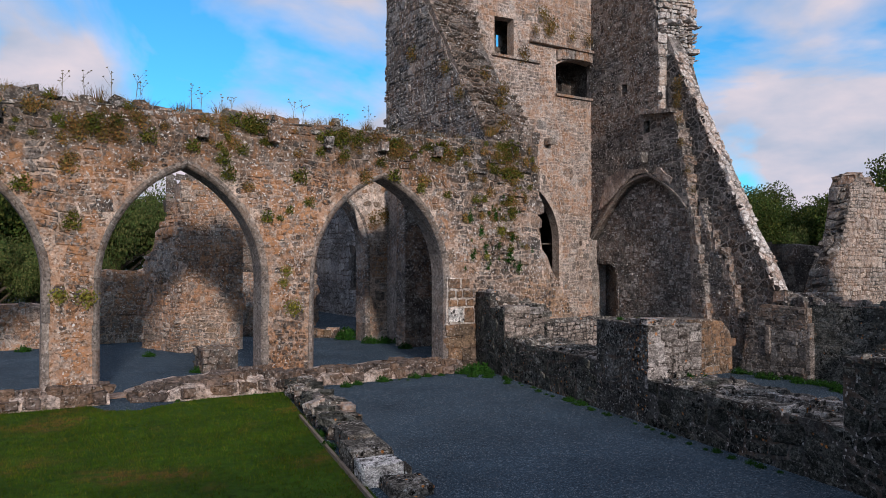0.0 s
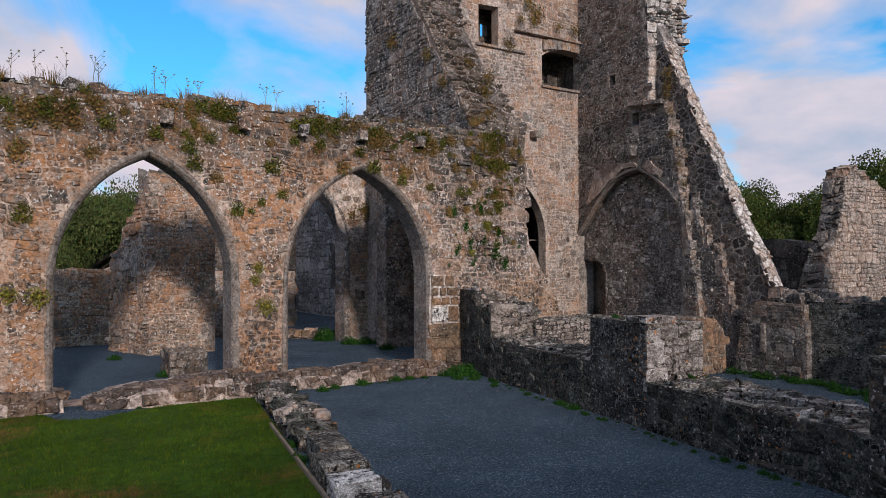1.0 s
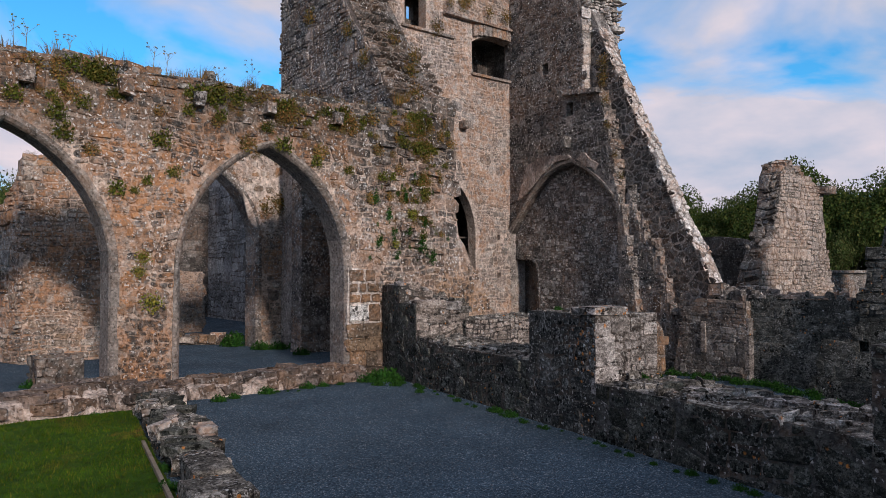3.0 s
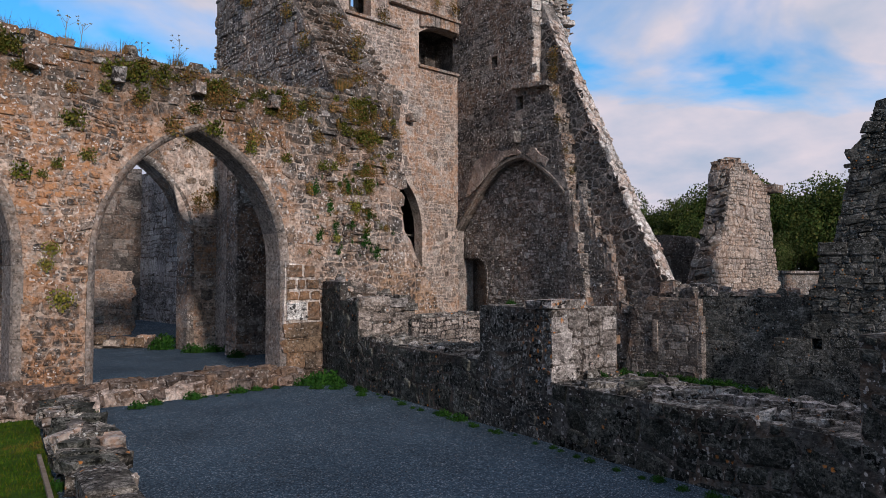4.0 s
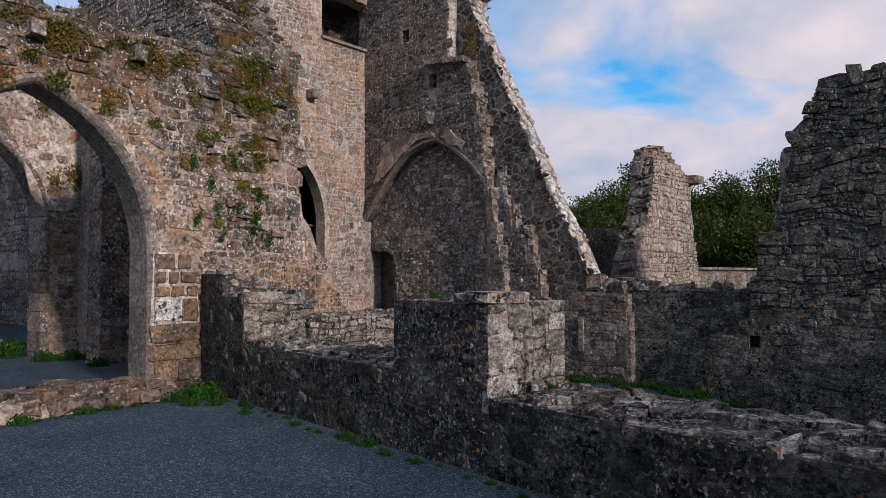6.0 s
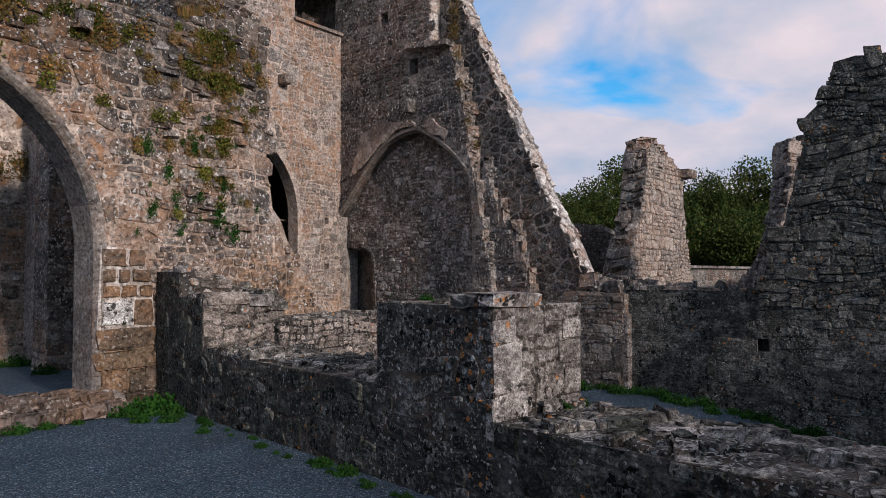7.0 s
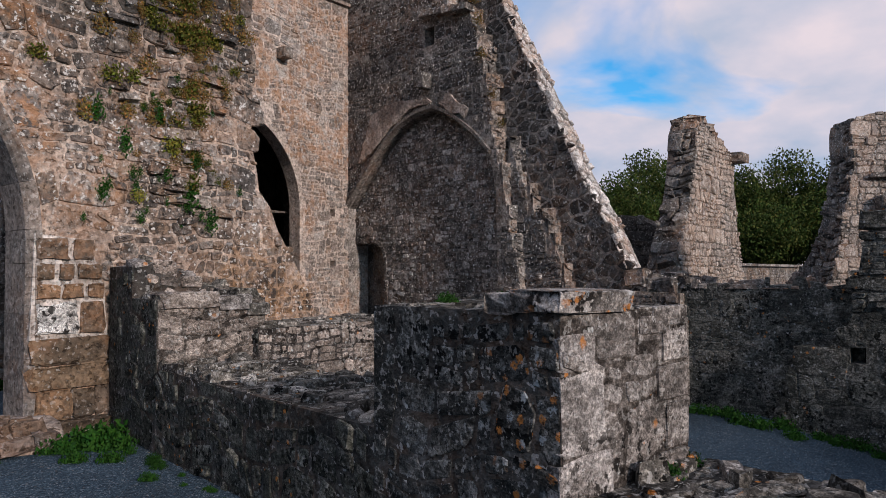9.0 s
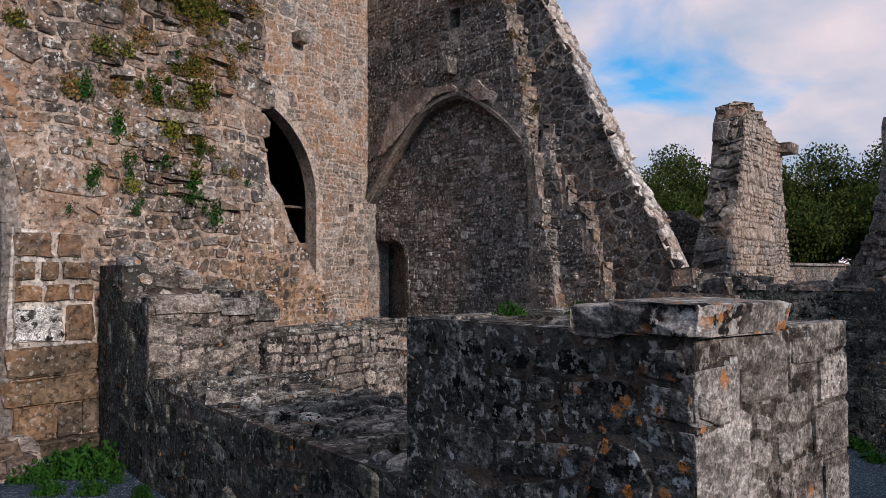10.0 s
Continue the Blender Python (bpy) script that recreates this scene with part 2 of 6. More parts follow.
M_BROWN = stone_mat("quoin_brown", [(0.14, 0.105, 0.076), (0.21, 0.15, 0.10), (0.10, 0.08, 0.063), (0.17, 0.13, 0.10), (0.29, 0.19, 0.12)], rust=0.3, white=0.4, grime=0.5)
M_PLASTER = stone_mat("old_plaster", [(0.54, 0.45, 0.39), (0.64, 0.55, 0.485), (0.40, 0.33, 0.285)], rust=0.3, white=0.3, grime=0.45, vary=False)
M_BLOCK = stone_mat("rubble_blocking", [(0.17, 0.158, 0.147), (0.30, 0.28, 0.26), (0.12, 0.112, 0.107), (0.42, 0.395, 0.37), (0.27, 0.215, 0.18), (0.60, 0.575, 0.545)], rust=0.15, white=1.0, grime=0.5, bump=0.9, salt=(0.3, 0.46))
M_INNER = stone_mat("rubble_inner", [(0.26, 0.26, 0.265), (0.34, 0.34, 0.345), (0.20, 0.20, 0.208), (0.42, 0.415, 0.41)], rust=0.1, white=0.5, grime=0.9)
M_BARK = plain_mat("bark", (0.06, 0.05, 0.04), (0.13, 0.11, 0.09), 12.0)
M_WOOD = plain_mat("edging_wood", (0.16, 0.13, 0.10), (0.26, 0.22, 0.18), 10.0)
M_TREE = leaf_mat("tree_leaves", [(0.018, 0.040, 0.010), (0.034, 0.062, 0.014), (0.056, 0.088, 0.02), (0.026, 0.05, 0.011), (0.085, 0.095, 0.024)])
M_BUSH = leaf_mat("scrub_leaves", [(0.035, 0.065, 0.018), (0.055, 0.09, 0.026), (0.085, 0.115, 0.036), (0.03, 0.052, 0.016), (0.115, 0.125, 0.045)])
M_GREEN = leaf_mat("green_leaves", [(0.011, 0.052, 0.008), (0.02, 0.072, 0.011), (0.008, 0.033, 0.006), (0.03, 0.088, 0.014)])
M_YELLOW = leaf_mat("yellow_leaves", [(0.22, 0.20, 0.04), (0.30, 0.25, 0.05), (0.15, 0.17, 0.03)])
M_DRY = leaf_mat("dry_grass", [(0.28, 0.14, 0.045), (0.22, 0.12, 0.045), (0.16, 0.105, 0.04), (0.12, 0.10, 0.03)])
M_STALK = leaf_mat("weed_stalk", [(0.16, 0.15, 0.09), (0.22, 0.19, 0.11)])


def grass_mat(name, cols, straw, k):
    """Mown grass: a tone per blade, mottling at two scales and dry patches."""
    m = Nodes(name, 0.75)
    col = m.ramp(m.rand(), [(i / len(cols), c) for i, c in enumerate(cols)])
    col = m.mix(1.0, col, m.ramp(m.noise(1.1, 4, 0.6), [(0.3, (0.62, 0.68, 0.6)), (0.7, (1.3, 1.22, 1.2))]), "MULTIPLY")
    col = m.mix(1.0, col, m.ramp(m.noise(13, 4, 0.7), [(0.3, (0.5, 0.55, 0.5)), (0.7, (1.5, 1.45, 1.4))]), "MULTIPLY")
    dry = m.calc("MULTIPLY", m.span(m.noise(0.75, 4, 0.6), 0.53, 0.66), m.span(m.noise(8, 4, 0.7), 0.40, 0.56))
    col = m.mix(m.calc("MULTIPLY", dry, k), col, straw)
    return m.done(col, m.noise(60, 3), 0.6, 0.02)


M_GRASS = grass_mat("lawn_blades", [(0.028, 0.072, 0.004), (0.040, 0.090, 0.005), (0.058, 0.108, 0.007), (0.033, 0.080, 0.004), (0.10, 0.11, 0.016)], (0.20, 0.11, 0.035), 0.75)
M_TURF = grass_mat("turf", [(0.020, 0.058, 0.004), (0.028, 0.068, 0.005)], (0.10, 0.055, 0.018), 0.9)



def yard_mat(name, dark, mid, pale, specks, ochre=0.49, blot=10, corner=None, even=0.0):
    """Flush rubble under a crust of grey, black and white lichen with ochre spots; stone and mortar hardly differ."""
    m = Nodes(name, 0.95)
    flat = m.t.nodes.new("ShaderNodeVectorMath")
    flat.operation = "MULTIPLY"
    flat.inputs[1].default_value = (0.9, 0.9, 1.5)
    m.link(m.pos.outputs["Position"], flat.inputs[0])
    a, b = m.noise(5.0, 4, 0.62, flat.outputs[0]), m.noise(21, 3.5, 0.62, flat.outputs[0])
    col = m.ramp(m.calc("ADD", m.calc("MULTIPLY", a, 0.58), m.calc("MULTIPLY", b, 0.42)), [(0.38, dark), (0.5, mid), (0.62, pale)])
    col = m.mix(1.0, col, m.ramp(m.rand(), [(p, tuple(c + (1 - c) * even for c in q)) for p, q in ((0.0, (0.42, 0.42, 0.43)), (0.35, (0.8, 0.78, 0.74)), (0.7, (1.15, 1.13, 1.1)), (1.0, (1.85, 1.8, 1.74)))]), "MULTIPLY")
    col = m.mix(1.0, col, m.ramp(m.noise(58, 2.5, 0.6), [(0.38, (0.66, 0.66, 0.66)), (0.62, (1.3, 1.3, 1.3))]), "MULTIPLY")
    col = m.mix(1.0, col, m.ramp(m.noise(125, 2, 0.6), [(0.40, (0.68, 0.68, 0.68)), (0.60, (1.32, 1.32, 1.32))]), "MULTIPLY")
    black = m.calc("MULTIPLY", m.span(m.noise(15, 4, 0.62), 0.54, 0.58), m.span(m.noise(2.1, 3), 0.42, 0.58))
    col = m.mix(black, col, tuple(c * 0.3 for c in dark))
    wob = m.calc("MULTIPLY", m.noise(60, 3), 0.3)
    spot = m.calc("MULTIPLY", m.span(m.calc("ADD", m.cells(9), wob), 0.29, 0.24), m.span(m.noise(1.7, 3), 0.46, 0.52))
    col = m.mix(m.calc("MULTIPLY", spot, specks), col, (0.50, 0.51, 0.50))
    shift = m.t.nodes.new("ShaderNodeVectorMath")
    shift.operation = "ADD"
    shift.inputs[1].default_value = (3.3, 1.7, 5.1)
    m.link(m.pos.outputs["Position"], shift.inputs[0])
    och = m.calc("MULTIPLY", m.span(m.calc("ADD", m.cells(blot, shift.outputs[0]), wob), 0.33, 0.26), m.span(m.noise(1.5, 3, 0.5, shift.outputs[0]), ochre, ochre + 0.06))
    col = m.mix(m.calc("MULTIPLY", och, 0.85), col, (0.46, 0.18, 0.04))
    if corner:
        # a colony of orange and pale grey lichen that has spread round one corner of the wall
        gap = m.t.nodes.new("ShaderNodeVectorMath")
        gap.operation = "DISTANCE"
        gap.inputs[1].default_value = corner
        m.link(m.pos.outputs["Position"], gap.inputs[0])
        near = m.span(m.calc("ADD", gap.outputs["Value"], m.calc("MULTIPLY", m.noise(7, 3), 0.5)), 0.62, 0.42)
        rag = m.calc("MULTIPLY", m.noise(45, 4, 0.7), 0.6)
        tan = m.calc("MULTIPLY", m.span(m.calc("ADD", m.cells(14, shift.outputs[0]), rag), 0.60, 0.53), m.span(m.noise(55, 3), 0.36, 0.46))
        col = m.mix(m.calc("MULTIPLY", m.calc("MULTIPLY", tan, near), 0.9), col, (0.42, 0.17, 0.045))
        grey = m.calc("MULTIPLY", m.span(m.calc("ADD", m.cells(8.5), rag), 0.50, 0.44), near)
        col = m.mix(m.calc("MULTIPLY", grey, 0.8), col, (0.36, 0.40, 0.42))
    chip = m.calc("MULTIPLY", m.span(m.noise(44, 3, 0.6), 0.42, 0.39), m.span(m.noise(3.1, 3), 0.40, 0.55, 0.2, 0.8))
    col = m.mix(chip, col, tuple(c * 0.45 for c in dark))
    fine = m.calc("MULTIPLY", m.span(m.noise(36, 3, 0.6), 0.575, 0.60), m.span(m.noise(2.6, 3), 0.38, 0.6, 0.1, 1.0))
    col = m.mix(m.calc("MULTIPLY", fine, 0.6 * specks), col, (0.5, 0.49, 0.47))
    h = m.calc("ADD", m.calc("MULTIPLY", a, 2.0), m.calc("ADD", b, m.calc("MULTIPLY", m.noise(58, 2.5), 0.3)))
    return m.done(col, h, 0.8, 0.018)


# Shade of the yard wall's west faces is put into M_YARD, M_YARD_N, M_YARD_P.
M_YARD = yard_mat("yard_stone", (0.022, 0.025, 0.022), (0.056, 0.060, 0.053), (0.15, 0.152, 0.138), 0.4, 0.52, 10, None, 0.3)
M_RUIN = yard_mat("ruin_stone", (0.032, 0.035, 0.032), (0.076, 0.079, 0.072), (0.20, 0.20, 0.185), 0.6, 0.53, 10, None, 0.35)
# The sunlit south ends get the paler copies M_YARD_S and M_YARD_L.
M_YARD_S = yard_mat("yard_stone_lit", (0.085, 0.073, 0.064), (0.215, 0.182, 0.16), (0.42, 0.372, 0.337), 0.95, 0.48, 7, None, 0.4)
# Near stretch and stub: the shaded west-face colour, darker again.
M_YARD_N = yard_mat("yard_stone_shaded_near", (0.013, 0.0155, 0.0135), (0.036, 0.039, 0.035), (0.105, 0.107, 0.098), 0.35, 0.54, 10, None, 0.3)
M_YARD_L = yard_mat("yard_stone_lit_end", (0.06, 0.055, 0.051), (0.165, 0.149, 0.138), (0.36, 0.337, 0.318), 0.95, 0.47, 7, None, 0.8)
M_YARD_Q = yard_mat("pale_quoin", (0.11, 0.10, 0.094), (0.25, 0.232, 0.22), (0.50, 0.472, 0.453), 1.0, 0.47, 7, None, 0.85)
M_YARD_J = yard_mat("yard_joint", (0.032, 0.028, 0.026), (0.10, 0.088, 0.08), (0.30, 0.27, 0.25), 0.8)
M_YARD_P = yard_mat("pillar_stone_shaded", (0.019, 0.021, 0.021), (0.050, 0.052, 0.050), (0.17, 0.173, 0.167), 0.75, 0.53, 10, (7.0, 6.75, 0.9), 0.35)
M_CAP = yard_mat("cap_stone", (0.06, 0.055, 0.052), (0.175, 0.16, 0.148), (0.42, 0.392, 0.37), 0.8, 0.44, 5, (7.12, 6.62, 1.3), 0.7)
M_YARD_T = yard_mat("yard_stone_top", (0.036, 0.035, 0.032), (0.095, 0.09, 0.082), (0.34, 0.325, 0.30), 1.0)
M_LICHEN = yard_mat("lichen_crust", (0.09, 0.085, 0.08), (0.60, 0.59, 0.57), (0.78, 0.77, 0.75), 0.9, 0.6, 10, None, 0.9)
M_JOINT = stone_mat("white_joint", [(0.58, 0.53, 0.49), (0.68, 0.63, 0.59), (0.46, 0.41, 0.37)], rust=0.1, white=0.3, grime=0.2, vary=False, bump=0.7)


def ground_mat(name):
    """Blue-grey crushed limestone with pale chips, trodden patches and dust."""
    m = Nodes(name, 0.95)
    chips = m.cells(105, out="Color")
    sepc = m.t.nodes.new("ShaderNodeSeparateColor")
    m.link(chips, sepc.inputs[0])
    col = m.ramp(sepc.outputs[0], [(0.0, (0.020, 0.034, 0.049)), (0.5, (0.045, 0.075, 0.106)), (0.88, (0.084, 0.130, 0.174)), (0.99, (0.26, 0.29, 0.32))])
    col = m.mix(1.0, col, m.ramp(m.noise(30, 5, 0.75), [(0.3, (0.62, 0.62, 0.62)), (0.7, (1.4, 1.4, 1.4))]), "MULTIPLY")
    col = m.mix(1.0, col, m.ramp(m.noise(0.9, 5, 0.65), [(0.3, (0.7, 0.7, 0.7)), (0.7, (1.25, 1.25, 1.25))]), "MULTIPLY")
    col = m.mix(m.span(m.noise(1.7, 6, 0.72), 0.58, 0.75, 0, 0.28), col, (0.08, 0.08, 0.078))
    h = m.calc("ADD", m.cells(105), m.calc("MULTIPLY", m.noise(6, 4), 1.4))
    return m.done(col, h, 0.7, 0.02)


M_GRAVEL = ground_mat("gravel")

# ---- building helpers ----
def link_mesh(name, verts, faces, material, parent=None, smooth=False):
    me = bpy.data.meshes.new(name)
    me.from_pydata([tuple(v) for v in verts], [], faces)
    me.materials.append(material)
    if smooth:
        me.polygons.foreach_set("use_smooth", [True] * len(me.polygons))
    me.update()
    ob = new(name, me)
    ob.parent = parent
    return ob


def part(name, bm, material, parent=None, label=""):
    bmesh.ops.recalc_face_normals(bm, faces=bm.faces)
    me = bpy.data.meshes.new(name)
    bm.to_mesh(me)
    bm.free()
    me.materials.append(material)
    ob = new(name, me)
    ob.parent = parent
    return tagged(ob, label) if label else ob


class Plane:
    """A face of a wall: u runs along it, v up it (or back over it), d out of it."""
    def __init__(self, o, along, up, out):
        self.o, self.a, self.b, self.n = Vector(o), Vector(along), Vector(up), Vector(out).normalized()
        self.hand = self.a.cross(self.b).dot(self.n) > 0

    def at(self, u, v, d=0.0):
        return self.o + self.a * u + self.b * v + self.n * d


class Patch:
    """A face spanned by four corners; u and v in metres."""
    def __init__(self, p00, p10, p11, p01, out):
        self.c = [Vector(p) for p in (p00, p10, p11, p01)]
        self.lu = (self.c[1] - self.c[0]).length
        self.lv = (self.c[3] - self.c[0]).length
        n = (self.c[1] - self.c[0]).cross(self.c[3] - self.c[0]).normalized()
        self.hand = n.dot(Vector(out)) > 0
        self.n = n if self.hand else -n

    def at(self, u, v, d=0.0):
        s, t = u / self.lu, v / self.lv
        return self.c[0] * (1 - s) * (1 - t) + self.c[1] * s * (1 - t) + self.c[2] * s * t + self.c[3] * (1 - s) * t + self.n * d


def inside(poly, x, y):
    hit = False
    j = len(poly) - 1
    for i in range(len(poly)):
        xi, yi = poly[i]
        xj, yj = poly[j]
        if (yi > y) != (yj > y) and x < (xj - xi) * (y - yi) / (yj - yi) + xi:
            hit = not hit
        j = i
    return hit


def rough_line(points, rng, step=0.22, amount=0.06):
    """A polyline broken into uneven steps, for torn edges."""
    out = [points[0]]
    for (x0, y0), (x1, y1) in zip(points, points[1:]):
        n = max(1, int(math.hypot(x1 - x0, y1 - y0) / step))
        for i in range(1, n + 1):
            k = i / n
            j = amount if i < n else amount * 0.4
            out.append((x0 + (x1 - x0) * k + rng.uniform(-j, j), y0 + (y1 - y0) * k + rng.uniform(-j, j)))
    return out


def slab(name, plane, outline, holes, depth, material, parent=None, front=-0.005):
    """A solid wall piece with openings that go through it."""
    bm = bmesh.new()
    for loop in [outline] + list(holes):
        vs = [bm.verts.new(plane.at(u, v, front)) for u, v in loop]
        for a, b in zip(vs, vs[1:] + vs[:1]):
            bm.edges.new((a, b))
    bmesh.ops.triangle_fill(bm, use_beauty=True, edges=bm.edges[:])
    rim = [e for e in bm.edges if len(e.link_faces) == 1]
    faces = bm.faces[:]
    back = {}
    for v in bm.verts[:]:
        back[v] = bm.verts.new(v.co - plane.n * depth)
    for f in faces:
        bm.faces.new([back[v] for v in reversed(f.verts)])
    for e in rim:
        a, b = e.verts
        bm.faces.new((a, b, back[b], back[a]))
    return part(name, bm, material, parent)


def lay_stones(rng, u0, u1, v0, v1, rows, widths, joint, wobble):
    """Rubble brought to courses: bands of blocks, each one stone or several thin and small ones."""
    out = []

    def stone(x0, y0, x1, y1):
        g = joint * rng.uniform(0.35, 0.75)
        x0, x1, y0, y1 = x0 + g, x1 - g, y0 + g, y1 - g
        w, h = x1 - x0, y1 - y0
        if w < 0.03 or h < 0.02:
            return
        m = min(w, h)
        c = [rng.uniform(0.08, 0.34) * m for _ in range(8)]
        loop = [(x0 + c[0], y0), (x1 - c[1], y0), (x1, y0 + c[2]), (x1, y1 - c[3]), (x1 - c[4], y1), (x0 + c[5], y1), (x0, y1 - c[6]), (x0, y0 + c[7])]
        done = []
        spin = rng.gauss(0, 0.09)
        cx, cy, cs, sn = (x0 + x1) / 2, (y0 + y1) / 2, math.cos(spin), math.sin(spin)
        k = wobble * 0.6
        for p, q in loop:
            p, q = cx + (p - cx) * cs - (q - cy) * sn, cy + (p - cx) * sn + (q - cy) * cs
            p2 = p + noise.noise(Vector((p * 1.7, q * 2.6, 3.7))) * k + rng.uniform(-0.1, 0.1) * m
            q2 = q + noise.noise(Vector((p * 1.5, q * 1.2, 9.1))) * k + rng.uniform(-0.1, 0.1) * m
            done.append((p2, q2))
        out.append(done)

    def row(x0, y0, x1, y1):
        h = y1 - y0
        x = x0
        while x < x1 - 1e-6:
            w = min(max(widths[0] * 0.7, h * rng.uniform(0.8, 2.6)), widths[1] * 1.3)
            if x1 - x - w < widths[0] * 0.6:
                w = x1 - x
            stone(x, y0, x + w, y1)
            x += w

    v = v0
    while v < v1:
        band = rows[1] * rng.uniform(1.1, 2.2)
        u = u0 - rng.uniform(0, widths[1])
        while u < u1:
            w = rng.uniform(widths[0] * 1.8, widths[1] * 1.9)
            low, top = v, v + band
            kind = rng.random()
            if kind < 0.16:
                row(u, low, u + w, top)
            elif kind < 0.5:
                k = low + (top - low) * rng.uniform(0.35, 0.65)
                row(u, low, u + w, k)
                row(u, k, u + w, top)
            elif kind < 0.8:
                k, m = low + (top - low) * rng.uniform(0.25, 0.4), low + (top - low) * rng.uniform(0.58, 0.75)
                row(u, low, u + w, k)
                row(u, k, u + w, m)
                row(u, m, u + w, top)
            else:
                x = u + min(w * 0.6, (top - low) * rng.uniform(0.6, 1.2))
                stone(u, low, x, top)
                k = low + (top - low) * rng.uniform(0.4, 0.6)
                row(x, low, u + w, k)
                row(x, k, u + w, top)
            u += w
        v += band
    return out


def lay_random(rng, u0, u1, v0, v1, rows, widths, joint, wobble):
    """Random rubble: the cells round scattered seeds, wider than high."""
    h, w = sum(rows) / 2, sum(widths) / 2
    nu, nv = int((u1 - u0) / w) + 3, int((v1 - v0) / h) + 3
    seeds = {}
    jit = min(0.48, 0.24 + wobble)
    for j in range(nv):
        for i in range(nu):
            if rng.random() < 0.16:
                continue
            k = 2 if rng.random() < 0.14 else 1
            seeds[i, j] = [(i + 0.5 * (j % 2) + rng.uniform(-jit, jit), j + rng.uniform(-jit, jit) * 0.9) for _ in range(k)]
    out = []
    for (i, j), own in seeds.items():
        around = [p for a in range(-2, 3) for b in range(-2, 3) for p in seeds.get((i + a, j + b), ())]
        for s in own:
            poly = [(s[0] - 1.6, s[1] - 1.5), (s[0] + 1.6, s[1] - 1.5), (s[0] + 1.6, s[1] + 1.5), (s[0] - 1.6, s[1] + 1.5)]
            for q in around:
                if q is s:
                    continue
                nx, ny = q[0] - s[0], q[1] - s[1]
                c = nx * (q[0] + s[0]) / 2 + ny * (q[1] + s[1]) / 2
                cut = []
                for m in range(len(poly)):
                    p0, p1 = poly[m - 1], poly[m]
                    d0, d1 = p0[0] * nx + p0[1] * ny - c, p1[0] * nx + p1[1] * ny - c
                    if (d0 <= 0) != (d1 <= 0):
                        k = d0 / (d0 - d1)
                        cut.append((p0[0] + (p1[0] - p0[0]) * k, p0[1] + (p1[1] - p0[1]) * k))
                    if d1 <= 0:
                        cut.append(p1)
                poly = cut
                if len(poly) < 3:
                    break
            if len(poly) < 4:
                continue
            real = [(u0 + (p - 1) * w, v0 + (q - 1) * h) for p, q in poly]
            cu, cv = sum(p for p, _ in real) / len(real), sum(q for _, q in real) / len(real)
            loop = []
            for p, q in real:
                r = math.hypot(p - cu, q - cv)
                k = max(0.35, 1 - joint * rng.uniform(0.6, 1.3) / max(r, 0.01))
                loop.append((cu + (p - cu) * k, cv + (q - cv) * k))
            # drop corners that fall together
            loop = [p for m, p in enumerate(loop) if math.hypot(p[0] - loop[m - 1][0], p[1] - loop[m - 1][1]) > 0.012]
            if len(loop) > 3:
                out.append(loop)
    return out


def stone_mesh(plane, loop, rng, proud, keep=0.014):
    """One stone: sunk back ring, face edge, bevelled inner ring with an uneven crown."""
    n = len(loop)
    mu, mv = sum(p for p, _ in loop) / n, sum(q for _, q in loop) / n
    h = max(0.002, proud[0] + (proud[1] - proud[0]) * rng.random() ** 2.2)
    if rng.random() < 0.05:
        h = max(0.004, proud[1] * rng.uniform(1.0, 1.6))
    tilt_u, tilt_v = rng.uniform(-0.25, 0.25) * h, rng.uniform(-0.25, 0.25) * h
    vs = [plane.at(mu + (u - mu) * 1.05, mv + (v - mv) * 1.05, -keep) for u, v in loop]
    for u, v in loop:
        k = rng.uniform(0.93, 1.0)
        vs.append(plane.at(mu + (u - mu) * k, mv + (v - mv) * k, h * rng.uniform(0.45, 0.8)))
    for u, v in loop:
        k = rng.uniform(0.74, 0.88)
        vs.append(plane.at(mu + (u - mu) * k, mv + (v - mv) * k, h * rng.uniform(0.9, 1.1) + tilt_u * (1 if u > mu else -1) + tilt_v * (1 if v > mv else -1)))
    vs.append(plane.at(mu + rng.uniform(-0.01, 0.01), mv, h * rng.uniform(0.92, 1.12)))
    fs = []
    for i in range(n):
        j = (i + 1) % n
        for a, b in ((0, n), (n, 2 * n)):
            fs.append((a + i, a + j, b + j, b + i))
        fs.append((2 * n + i, 2 * n + j, 3 * n))
    if not plane.hand:
        fs = [tuple(reversed(f)) for f in fs]
    return vs, fs


